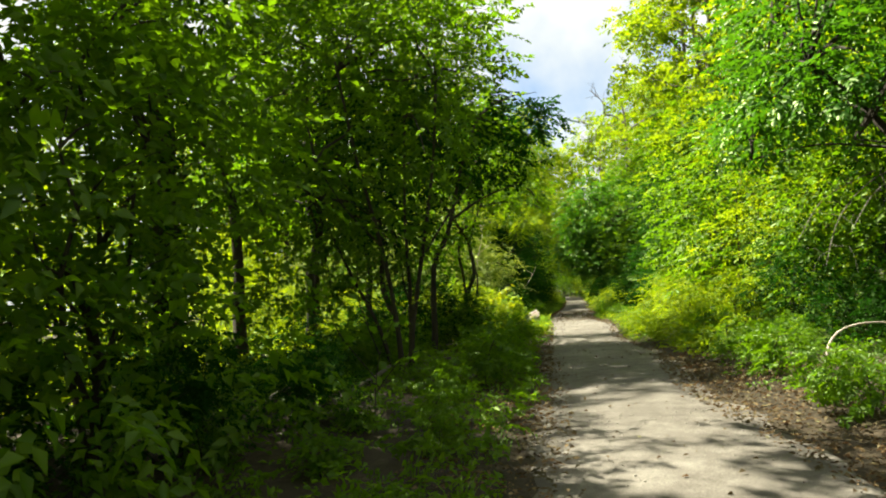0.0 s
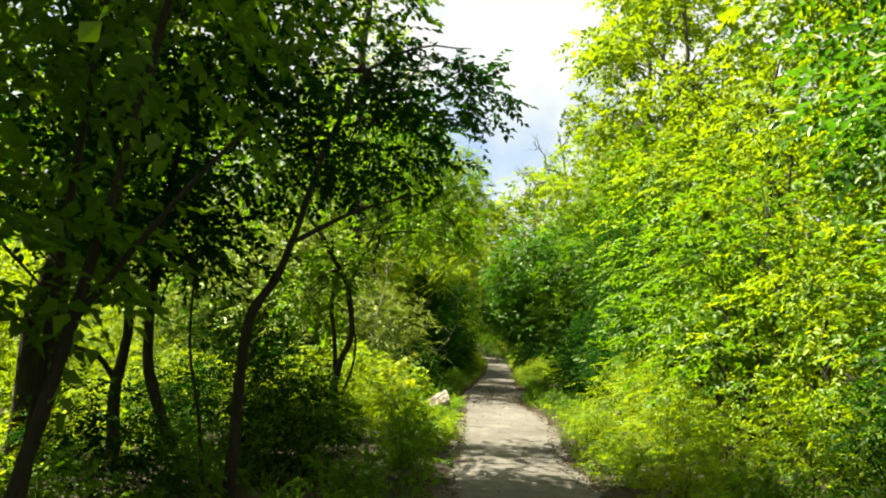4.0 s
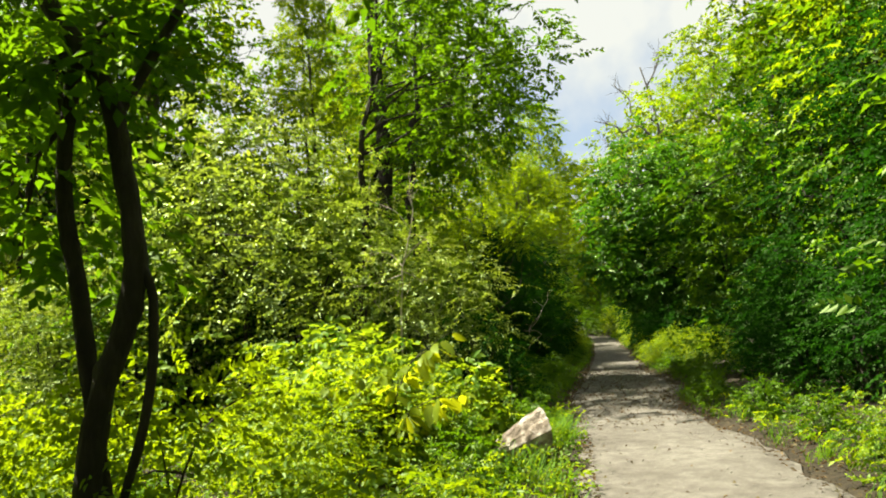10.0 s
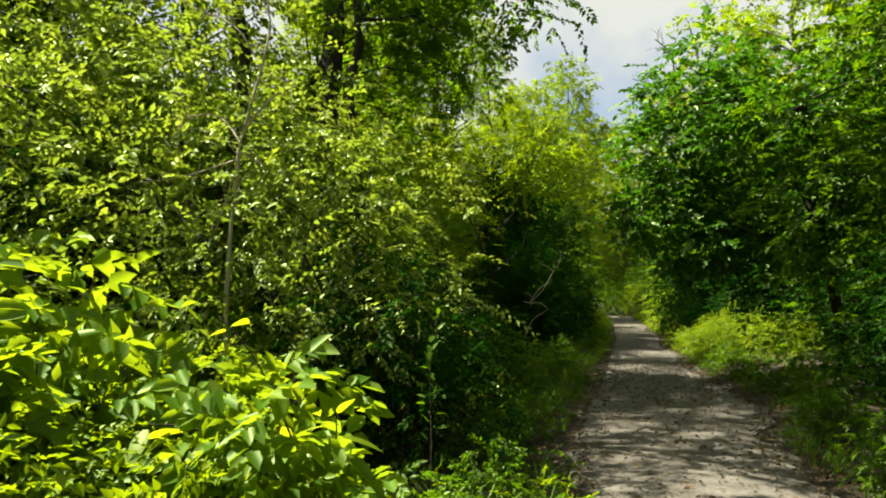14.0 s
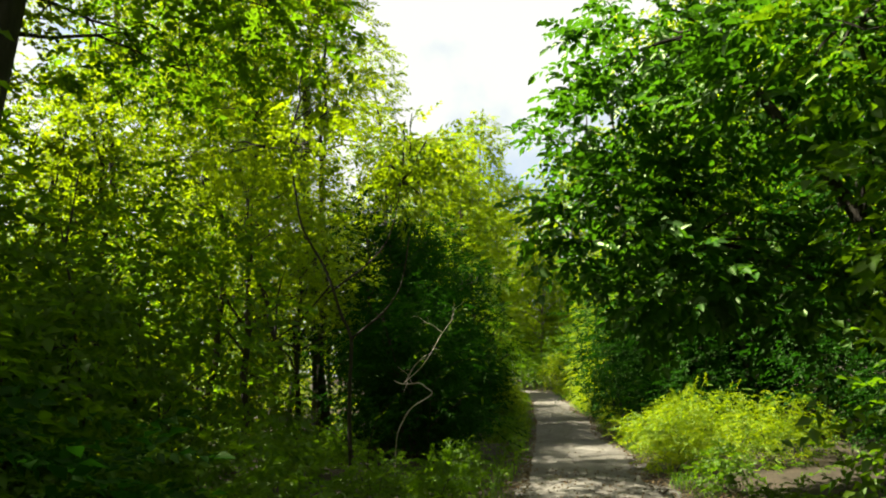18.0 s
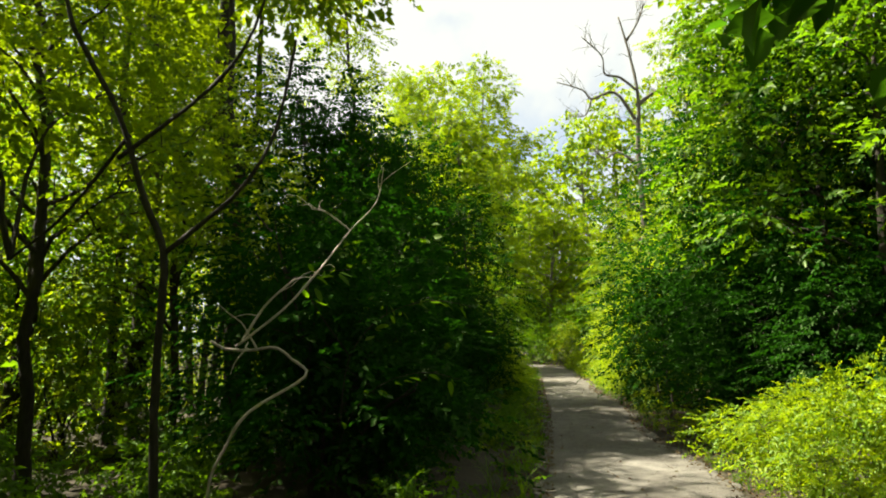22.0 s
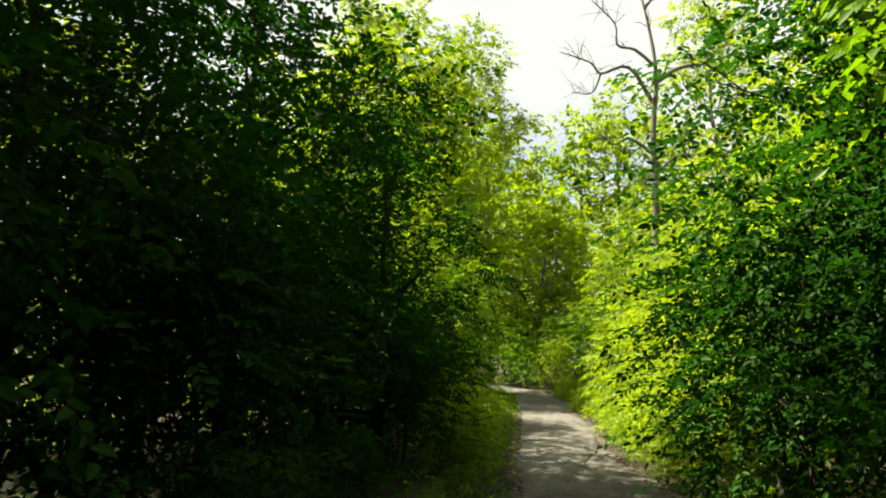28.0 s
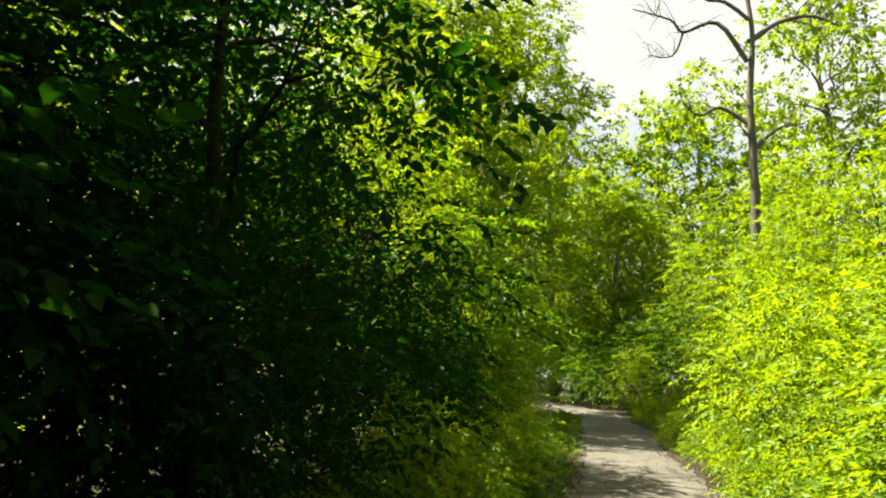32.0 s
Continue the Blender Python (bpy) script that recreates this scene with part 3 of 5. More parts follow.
scatter(mound, [(-2.2, 24.7, 0.78), (-3.7, 25.2, 1.2), (-5.4, 25.5, 1.26), (-7.2, 25.8, 1.26), (-9.2, 25.2, 1.2), (-8.0, 23.6, 0.9)], (0.97, 1.03))
scatter(tall_green, [(-4.2, 27.4, 1.1), (-6.4, 27.6, 1.15)])
row(low_green, 23.5, 36.0, 1.3, 0.6, 0.7, -1, 0.15)
row(mid_shaded, 24.3, 28.0, 1.5, 1.4, 0.9, -1, 0.2)
row(mid_green, 28.0, 32.0, 1.5, 1.4, 0.8, -1, 0.2)
row(mid_green, 25.0, 32.0, 1.5, 2.6, 1.1, -1, 0.4)
row(tall_shaded + tall_green, 27.0, 31.5, 1.9, 3.9, 0.75, -1, 0.4)
scatter(shade, [(-9.8, 30.6, 1.1), (-12.0, 27.6, 1.1)], (0.97, 1.03))
# tall tree added so that its crown shades the path
scatter(tall, [(-9.6, 28.6, 1.1)], (0.97, 1.03))
scatter(full, [(-15.5, 29, 0.85), (-16, 35, 0.9), (-15.5, 41, 0.85), (-15, 47, 0.9)])
row(tall_green, 24.0, 44.0, 2.6, 7.2, 1.05, -1, 0.8)
scatter(shade_lime, [(-6.2, 39.0, 0.95), (-6.4, 42.3, 0.95)])
row(tall_green, 2.4, 6.6, 2.1, 2.9, 0.8, -1, 0.3)
# added to shade the start of the path
scatter(shade, [(-6.2, 2.5, 1.0)])
scatter(mid_shaded, [(-2.1, 5.6, 0.5), (-2.6, 4.4, 0.55), (-3.4, 3.4, 0.65), (-3.2, 5.7, 0.55), (-4.3, 4.6, 0.8), (-2.7, 7.1, 0.5), (-4.6, 6.6, 0.7)])
row(tall_shaded + tall_green, 27.5, 32.6, 1.8, 3.1, 0.72, -1, 0.3)
scatter(dark, [(-3.1, 45.4, 0.9), (-2.9, 48.2, 0.9), (-3.3, 42.4, 0.85), (5.0, 45.4, 1.0)])
row(dark, 35.6, 45.0, 2.4, 4.3, 1.0, 1, 0.3)
scatter(shade_lime, [(-19.0, 18.0, 0.9), (-19.6, 21.2, 0.9), (-18.5, 24.4, 0.95), (-15.2, 28.4, 0.95), (-19.0, 15.2, 0.9), (-11.5, 31.0, 0.95), (-12.0, 36.0, 0.95)])
scatter(shade_lime, [(-5.6, 34.2, 0.95), (-4.7, 37.4, 0.95), (-4.6, 40.1, 0.95), (-6.4, 45.2, 0.95), (-6.0, 48.2, 0.9), (-4.9, 50.2, 0.75), (-7.4, 51.8, 1.0), (-4.8, 53.8, 0.75), (-4.6, 57.0, 0.8)])
row(under_lime, 29.0, 34.0, 2.4, 5.6, 0.9, -1, 0.6)
row(tall_shaded, 26.0, 31.5, 1.9, 4.8, 0.85, -1, 0.4)
row(mid_green, 27.0, 40.0, 1.6, 5.4, 0.8, -1, 0.5)
row(low_green, 33.0, 41.0, 1.1, 3.2, 1.0, -1, 0.5)
scatter(mid_lime + tall_lime, [(-6.5, 37.0, 0.9), (-8.5, 36.0, 1.0), (-7.5, 40.0, 0.9), (-5.8, 39.5, 0.7), (-9.5, 42.0, 1.0)])
scatter(wall, [(-1.75, 37.2, 0.8), (-1.9, 38.3, 0.85), (-2.1, 39.6, 1.1), (-2.4, 41.4, 1.15)])
row(wall, 44.0, 46.5, 1.7, 2.65, 1.0, -1, 0.1)
row(wall, 47.2, 53.0, 2.4, 2.5, 0.95, -1, 0.1)
row(mid_lime, 48.6, 57.0, 1.4, 0.85, 0.75, -1, 0.1)
row(mid_shaded, 37.8, 46.8, 1.4, 1.45, 0.58, -1, 0.1)
scatter(dark, [(4.7, 41.6, 0.8), (4.7, 44.0, 0.85), (4.3, 46.6, 0.95), (-2.8, 41.3, 0.9), (-2.7, 43.6, 0.9), (-2.3, 46.7, 0.95)])
scatter(dark, [(-2.0, 50.4, 0.85), (-2.9, 53.2, 0.8)])
scatter(dark, [(-1.2, 48.9, 0.78)], (0.97, 1.03))
scatter(wall, [(-0.75, 48.2, 0.7)], (0.97, 1.03))
row(tall_green + tall_shaded, 53.5, 57.5, 1.8, 1.9, 0.9, -1, 0.15)
row(low_green, 40.5, 70.0, 1.3, 0.6, 0.6, -1, 0.1)
row(under_lime, 48.5, 58.0, 2.6, 4.6, 0.95, -1, 0.3)
row(tall_lime, 58.0, 72.0, 2.4, 2.2, 0.85, -1, 0.3)
row(mid_lime, 0.0, 60.0, 4.2, 10.0, 1.1, -1, 2.0)
row(tall_lime, 2.0, 70.0, 5.2, 13.5, 1.1, -1, 2.0)
# each stands where its crown takes the sun off the path
scatter(canopy, [(-4.3, 1.4, 0.95), (-4.6, 4.6, 0.9), (-5.0, 13.6, 0.85), (-3.6, 28.3, 0.85), (-5.2, 30.4, 0.85)], (0.97, 1.03))
place(canopy[0], -4.2, 26.2, 0.0, 0.8)
scatter(mid_green, [(-1.35, 32.4, 0.5), (-1.15, 33.3, 0.42), (-1.3, 31.4, 0.5)])
scatter(shade, [(-11.0, 28.6, 1.05), (-14.0, 31.0, 1.15)])
scatter(tall, [(-3.9, 66.0, 1.05), (-5.6, 70.5, 1.15)], (0.97, 1.03))
scatter(under_lime, [(-1.5, 63.0, 1.1), (-1.4, 67.4, 1.15), (-1.0, 71.0, 1.1)])
# ---- right of the path ----
row(low_green, 4.6, 13.0, 0.95, 0.75, 0.85, 1, 0.15)
row(mid_green, 5.2, 11.0, 1.3, 1.5, 0.48, 1, 0.2)
row(mid_green, 11.2, 14.0, 1.5, 1.8, 0.8, 1, 0.2)
row(mid_shaded, 3.6, 10.6, 1.4, 2.6, 0.5, 1, 0.2)
row(tall_shaded, 4.0, 11.0, 1.7, 4.6, 0.9, 1, 0.3)
row(tall_green, 11.0, 14.5, 2.0, 3.5, 1.0, 1, 0.4)
row(low_lime, 10.0, 20.8, 1.1, 0.6, 0.75, 1, 0.15)
row(mid_lime, 12.5, 20.6, 1.4, 1.5, 0.9, 1, 0.2)
row(tall_lime + tall_green, 14.5, 20.5, 1.9, 2.7, 1.0, 1, 0.3)
row(tall_shaded, 20.8, 24.0, 1.6, 2.4, 0.9, 1, 0.2)
row(low_green, 21.0, 24.0, 1.0, 0.6, 0.65, 1, 0.1)
scatter(tall_shaded, [(-1.95, 13.8, 0.55), (-2.7, 14.3, 0.6)], (0.97, 1.03))
row(under, 11.0, 13.5, 2.6, 5.0, 1.05, 1, 0.6)
# added dark-leaved fill, so the hollow under the arching tree looks shaded
scatter(tall_shaded, [(4.1, 10.1, 0.6), (4.5, 8.7, 0.6), (3.8, 11.5, 0.62), (4.7, 7.2, 0.6)], (0.97, 1.03))
scatter(dark, [(6.4, 5.4, 1.0), (6.6, 7.9, 1.0), (6.3, 10.3, 0.95)])
# the shade of this stretch comes partly from their darkened leaf colour
scatter(dark, [(4.6, 22.6, 0.8), (4.7, 24.9, 0.85), (4.9, 27.6, 0.9)])
scatter(shade, [(4.6, 30.2, 0.75), (5.0, 40.4, 0.7), (5.0, 42.6, 0.8), (5.1, 45.2, 0.82)], (0.97, 1.03))
row(under_lime, 13.5, 25.0, 2.6, 5.0, 1.05, 1, 0.6)
row(low_green, 23.5, 35.0, 1.3, 0.5, 0.7, 1, 0.12)
row(tall_shaded, 24.0, 28.6, 1.5, 1.95, 0.92, 1, 0.2)
row(tall_shaded + tall_green, 28.8, 31.4, 1.5, 1.95, 0.92, 1, 0.2)
row(under, 25.0, 35.0, 2.6, 4.6, 1.0, 1, 0.5)
scatter(low_lime, [(2.3, 35.6, 0.7), (2.35, 37.0, 0.8), (2.5, 38.2, 0.9), (2.5, 39.3, 0.8), (2.65, 40.8, 0.5), (2.7, 42.0, 0.5)])
scatter(mid_lime, [(2.85, 36.2, 0.7), (2.9, 37.3, 0.8), (2.95, 38.4, 0.8), (3.0, 39.3, 0.7), (3.6, 35.9, 0.8), (3.6, 37.8, 0.85), (4.4, 36.8, 0.95)])
scatter(tall_shaded, [(4.2, 40.0, 0.75), (3.7, 41.2, 0.95)])
scatter(tall_shaded, [(3.6, 42.6, 1.0), (3.6, 44.3, 1.15), (3.2, 45.8, 1.15), (3.5, 46.9, 1.15), (5.0, 45.0, 1.3), (5.9, 36.2, 0.9), (5.2, 34.2, 1.0), (6.6, 38.6, 1.05), (6.4, 41.0, 1.1), (5.0, 42.8, 1.15)])
row(low_lime, 45.5, 72.0, 1.2, 0.45, 0.8, 1, 0.12)
row(mid_lime, 48.5, 72.0, 1.5, 1.1, 0.85, 1, 0.2)
row(tall_lime, 49.6, 58.0, 1.7, 1.25, 1.08, 1, 0.15)
row(tall_lime, 49.5, 72.0, 2.0, 2.7, 0.95, 1, 0.25)
scatter(under_lime, [(6.4, 48.4, 1.1), (6.9, 51.2, 1.15), (7.6, 54.2, 1.15)])
row(under_lime, 57.0, 74.0, 2.8, 6.2, 0.95, 1, 0.5)
scatter(under_lime, [(8.0, 73.5, 1.2), (10.2, 75.5, 1.3), (6.4, 75.0, 1.0)])
scatter(tall_lime, [(7.2, 70.8, 1.4), (8.4, 72.0, 1.45), (6.2, 72.6, 1.2)])
# ---- where the path bends away, and the taller wood all round ----
scatter(tall_green + tall_lime, [(1.8, 79, 1), (3.7, 78, 1.1), (5.8, 77, 1.1), (0.0, 84, 1.1), (2.6, 85, 1.3), (5.2, 84, 1.3), (-4.3, 78, 1.1), (-2.8, 74.5, 0.9), (3.2, 75.5, 0.7)])
scatter(under_lime, [(-3.0, 63, 1.0), (-3.2, 68, 1.1), (5.6, 80, 1.2), (0.7, 88, 1.3), (-3.3, 82, 1.2), (8.2, 83, 1.2)])
scatter(full, [(-6.5, 70, 0.9), (3.2, 84, 1.2), (5.0, 87, 1.15), (1.4, 88, 1.3), (-5.5, 92, 1.25), (12, 94, 1.3), (11.5, 82, 1.2), (13.5, 70, 1.0), (11.5, 60, 1.0), (8.7, 56, 0.9), (11.0, 63, 1.0), (9, 51, 0.95), (8.6, 42, 1.0), (8.6, 35, 1.0), (8.8, 27, 1.05),
               (8.6, 19, 1.05), (8.2, 12, 1.05), (8.8, 5, 1.05), (-9.5, 1, 1.0), (8.7, 74.5, 0.82)], (0.95, 1.05))
scatter(far, [(10, -3, 1.0), (5, -8, 1.0), (-2, -10, 1.0), (-8, -5, 1.0), (-17, -2, 1.0), (-24, 6, 1.0), (-26, 14, 1.0), (-26, 22, 1.0), (-25, 30, 1.0), (-24, 38, 0.9), (-22, 46, 1.0), (-20, 54, 1.0), (-16, 62, 1.0), (-12, 74, 1.1), (-13, 86, 1.2),
              (15, 12, 1.1), (15, 20, 1.1), (15, 28, 1.1), (15, 36, 1.1), (15, 44, 1.1), (15, 52, 1.1), (15, 60, 1.1), (16, 70, 1.2), (18, 82, 1.3), (15, 4, 1.1), (-10, 112, 2.0), (-5, 116, 2.1), (-0.5, 113, 2.05), (4, 117, 2.1), (8.5, 113, 2.0), (13, 116, 2.1), (18, 112, 2.0), (23, 115, 2.0), (-29, 2, 1.1)], (0.95, 1.08))
# several of these slim trees are added so their crowns cast shade
scatter(slim, [(-7.0, 37.4, 0.72), (-7.1, 39.4, 0.72), (-6.8, 35.2, 0.72), (-7.6, 41.0, 1.1), (-7.9, 44.2, 1.1), (-4.6, 41.9, 1.0), (-5.5, 44.8, 1.05), (-6.6, 32.0, 0.75), (-6.4, 30.5, 0.75), (-6.3, 41.4, 1.0), (-4.2, 48.2, 1.0), (-4.4, 61.7, 0.9), (-7.0, 45.6, 0.95), (-7.5, 47.2, 0.95)], (0.97, 1.03))
scatter(tall, [(-2.6, 66.5, 0.8), (-2.8, 73.5, 0.95), (-0.2, 84, 1.08), (-2.2, 82, 1.2), (13.4, 84, 1.35)], (0.97, 1.03))
# tall trees added behind the right-hand shrubs to hold back sky light
scatter(tall, [(6.8, 27.0, 0.95), (7.0, 31.0, 1.0), (7.4, 11.0, 0.85), (7.4, 17.0, 0.9)], (0.97, 1.03))
scatter(under_lime, [(-2.6, 55.6, 1.0), (-2.2, 60.2, 0.85)])
scatter(stout, [(-4.85, 30.3, 1.1), (-7.0, 42.7, 1.0), (-4.9, 43.4, 0.85)], (0.97, 1.03))
scatter(tall, [(-11, 9, 0.9), (6.8, 44.5, 0.95), (7.0, 32, 0.95), (-12, 50, 1.0)], (0.97, 1.03))


# spare plants of a kind that found no place
for kinds in (low_green, low_lime, mid_green, mid_lime, mid_shaded, tall_green, tall_lime, tall_shaded, mound, canopy, wall, broad, dark, stout, under, under_lime, tall, full, far, slim, shade, shade_lime):
    for made in kinds:
        if "stood" not in made:
            for o in (*made["thing"].children_recursive, made["thing"]):
                bpy.data.objects.remove(o)


# ---- single trees and branches along the walk ----
def line_limb(points, r0, r1, rng, sides=6, n=4):
    """A limb through a few knots, rounded between them."""
    p = np.asarray(points, float)
    s = np.linspace(0, len(p) - 1, (len(p) - 1) * n + 1)
    idx = np.clip(s.astype(int), 0, len(p) - 2)
    f = (s - idx)[:, None]
    prev, nxt = p[np.clip(idx - 1, 0, len(p) - 1)], p[np.clip(idx + 2, 0, len(p) - 1)]
    a, b = p[idx], p[idx + 1]
    q = 0.5 * ((2 * a) + (b - prev) * f + (2 * prev - 5 * a + 4 * b - nxt) * f ** 2 + (3 * a - prev - 3 * b + nxt) * f ** 3)
    return tube(q, np.linspace(r0, r1, len(q)), sides, rng)


def own_tree(name, label, seed, base, trunks, limbs, lobes, twigs, leaf, mat, bark, reach=0.4, per=10, flat=1.1, six=False):
    """A tree with its own trunk lines and leaf clouds, in metres from its foot."""
    rng = np.random.default_rng(seed)
    root = thing(name, label, "tree")
    root.matrix_basis = pose(*base)
    for pts, r0, r1 in trunks:
        smooth(part("trunk", line_limb(pts, r0, r1, rng, 9), bark, root))
    for pts, r0, r1 in limbs:
        smooth(part("limb", line_limb(pts, r0, r1, rng, 6), bark, root))
    pos, way = [], []
    for (x, y, z), size, high in lobes:
        p, w = clump(rng, (x, y, z), (size, size, high), twigs // len(lobes), 0.12, 0.3)
        pos.append(p)
        way.append(w)
        foot = min((np.asarray(t[0][-1]) for t in trunks + limbs), key=lambda e: np.linalg.norm(e - (x, y, z)))
        for k in range(3):
            part("branch", tube(bent(foot, np.array((x, y, z)) + rng.normal(0, size * 0.4, 3), rng, 0.1, 6), np.linspace(0.022, 0.005, 6), 5, rng), bark, root)
    pos, way = np.concatenate(pos), np.concatenate(way)
    part("crown", sprays(pos, way, reach * rng.uniform(0.6, 1.3, len(pos)), rng, per, leaf, 0.58, flat, six), mat, root)
    return root


# crown leaves darkened in colour for the shade they hang in
own_tree("clump_tree", "multi-stemmed small tree leaning over the path, crown coloured for shade", 301, (-2.7, 12.6, 0.0),
         [([(0.50, -0.1, -0.1), (0.53, -0.1, 0.63), (0.55, -0.1, 1.35), (0.61, -0.1, 1.83), (0.82, 0, 2.25), (0.95, 0.1, 2.7), (1.15, 0.3, 3.6), (1.5, 0.6, 4.6)], 0.062, 0.025),
          ([(-0.02, 0, -0.1), (-0.15, 0, 0.61), (-0.40, 0, 1.26), (-0.43, 0, 1.8), (-0.41, 0, 2.35), (-0.43, 0.1, 2.9), (-0.3, 0.3, 4.2)], 0.065, 0.025),
          ([(-0.62, 0, -0.1), (-0.70, 0, 0.61), (-0.72, 0, 1.13), (-0.67, 0.05, 1.6), (-0.70, 0.05, 2.0), (-0.84, 0.1, 2.5), (-1.1, 0.2, 3.9)], 0.068, 0.025)],
         [([(-0.72, 0, 1.13), (-0.94, 0, 1.40), (-1.4, 0, 1.55), (-1.8, 0, 1.9)], 0.035, 0.012),
          ([(0.2, 0.1, -0.1), (0.1, 0.1, 0.8), (-0.05, 0.1, 1.5), (-0.1, 0.2, 2.3)], 0.022, 0.01),
          ([(0.95, 0.1, 2.6), (1.5, 0.5, 3.0), (2.2, 0.9, 3.3)], 0.03, 0.01)],
         [((0.2, 0.2, 3.6), 1.1, 0.7), ((-1.1, 0.1, 3.3), 1.1, 0.7), ((1.5, 0.8, 3.9), 1.0, 0.6), ((0.9, 1.2, 5.0), 1.2, 0.8), ((-0.6, 0.6, 5.0), 1.3, 0.9), ((-2.0, 0.2, 4.3), 1.1, 0.8), ((2.3, 1.6, 4.7), 0.8, 0.45), ((0.2, -0.9, 4.4), 1.0, 0.7), ((-0.4, 0.0, 2.6), 0.8, 0.35)],
         1700, 0.10, LEAF["deep"], BARK)

own_tree("clump_tree", "many-stemmed hazel-like small tree, dense green crown", 307, (-1.95, 8.7, 0.1),
         [([(0.1, 0, -0.1), (0.15, 0, 0.7), (0.3, 0.1, 1.6), (0.5, 0.2, 2.8), (0.6, 0.3, 4.0)], 0.04, 0.015), ([(0, 0, -0.1), (-0.05, 0, 0.8), (-0.2, 0, 1.8), (-0.5, 0.1, 3.0), (-0.7, 0.1, 4.2)], 0.04, 0.015),
          ([(-0.1, 0.1, -0.1), (-0.3, 0.1, 0.7), (-0.7, 0.2, 1.5), (-1.2, 0.3, 2.6)], 0.035, 0.012), ([(0.05, 0.1, -0.1), (0.1, 0.2, 1.0), (0.05, 0.4, 2.2), (0.1, 0.5, 3.6)], 0.035, 0.012)],
         [([(0.3, 0.1, 1.6), (0.7, 0.2, 2.2), (1.0, 0.3, 2.6)], 0.018, 0.006), ([(-0.2, 0, 1.8), (-0.6, -0.2, 2.3), (-0.9, -0.4, 2.9)], 0.018, 0.006)],
         [((0.5, 0.2, 3.2), 0.85, 0.6), ((-0.6, 0.0, 3.1), 0.95, 0.7), ((0.0, 0.5, 4.3), 1.1, 0.7), ((-1.3, 0.3, 2.6), 0.8, 0.6), ((0.7, 0.3, 4.4), 0.9, 0.6), ((-0.7, 0.2, 4.6), 1.0, 0.7), ((-0.3, 0.3, 2.0), 0.75, 0.4), ((0.1, 0.2, 5.4), 0.9, 0.5), ((-1.4, 0.4, 1.5), 0.7, 0.45)],
         1000, 0.10, LEAF["mid"], BARK)

own_tree("vine_tree", "small dark tree, two stems twined like vines, leaning upper trunk", 302, (-2.05, 16.7, 0.0),
         [([(-0.03, 0, -0.1), (-0.04, 0, 0.35), (-0.03, 0, 0.66), (-0.03, 0, 0.94), (0.04, 0, 1.26), (0.15, 0, 1.51), (0.20, 0, 1.77), (0.15, 0, 2.17), (0.11, 0, 2.41), (0.01, 0, 2.63), (-0.17, 0, 2.9), (-0.39, 0, 3.29), (-0.74, 0.1, 3.72), (-1.3, 0.2, 4.6)], 0.062, 0.03),
          ([(0.03, 0.06, -0.1), (-0.02, 0.08, 0.7), (-0.05, 0.05, 1.2), (-0.08, 0.03, 1.65), (-0.15, 0.03, 2.1), (-0.10, 0.03, 2.54), (-0.03, 0.02, 2.71)], 0.04, 0.03)],
         [([(0.11, 0.05, 2.41), (0.29, 0.3, 3.02), (0.42, 0.3, 3.3), (0.49, 0.3, 3.6), (0.5, 0.4, 4.4)], 0.025, 0.012),
          ([(0.42, 0.3, 3.3), (0.99, 0.3, 3.38), (1.5, 0.3, 3.29), (1.9, 0.4, 3.2)], 0.014, 0.005),
          ([(-0.17, 0, 2.9), (-0.2, 0, 3.4), (-0.3, 0.1, 4.0)], 0.02, 0.01),
          ([(0.2, 0, 1.77), (0.26, 0.02, 1.6), (0.24, 0.0, 1.2), (0.1, 0.02, 0.8)], 0.02, 0.02)],
         [((-1.3, 0.2, 4.7), 1.0, 0.7), ((0.4, 0.4, 4.6), 0.9, 0.6), ((-0.4, -0.2, 3.9), 0.8, 0.5), ((1.5, 0.3, 3.5), 0.6, 0.3), ((-0.5, 0.2, 2.3), 0.5, 0.5), ((0.1, -0.6, 5.2), 0.9, 0.5), ((-1.7, -0.6, 3.6), 0.8, 0.6), ((-0.1, 0, 2.8), 0.4, 0.4)],
         680, 0.10, LEAF["mid"], BARK)

own_tree("arching_tree", "small tree arching towards the path over a dark hollow, leaves coloured for shade", 308, (4.6, 8.4, 0.1),
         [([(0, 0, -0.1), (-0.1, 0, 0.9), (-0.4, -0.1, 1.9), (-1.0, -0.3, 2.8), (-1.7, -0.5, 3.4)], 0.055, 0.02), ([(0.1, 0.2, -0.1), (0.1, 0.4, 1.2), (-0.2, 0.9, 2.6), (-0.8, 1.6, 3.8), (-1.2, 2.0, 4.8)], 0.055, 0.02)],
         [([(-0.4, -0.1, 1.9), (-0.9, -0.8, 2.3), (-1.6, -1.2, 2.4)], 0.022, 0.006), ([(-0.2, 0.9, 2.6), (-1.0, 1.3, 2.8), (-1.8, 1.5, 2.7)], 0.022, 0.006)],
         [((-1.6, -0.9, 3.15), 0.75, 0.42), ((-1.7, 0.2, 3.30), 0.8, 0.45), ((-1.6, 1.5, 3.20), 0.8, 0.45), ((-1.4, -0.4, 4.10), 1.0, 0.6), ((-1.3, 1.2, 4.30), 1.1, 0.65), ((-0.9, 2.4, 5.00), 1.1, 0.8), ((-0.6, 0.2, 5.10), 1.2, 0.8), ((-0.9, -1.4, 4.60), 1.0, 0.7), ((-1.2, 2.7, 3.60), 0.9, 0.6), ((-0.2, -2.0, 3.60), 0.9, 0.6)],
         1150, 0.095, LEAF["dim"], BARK)

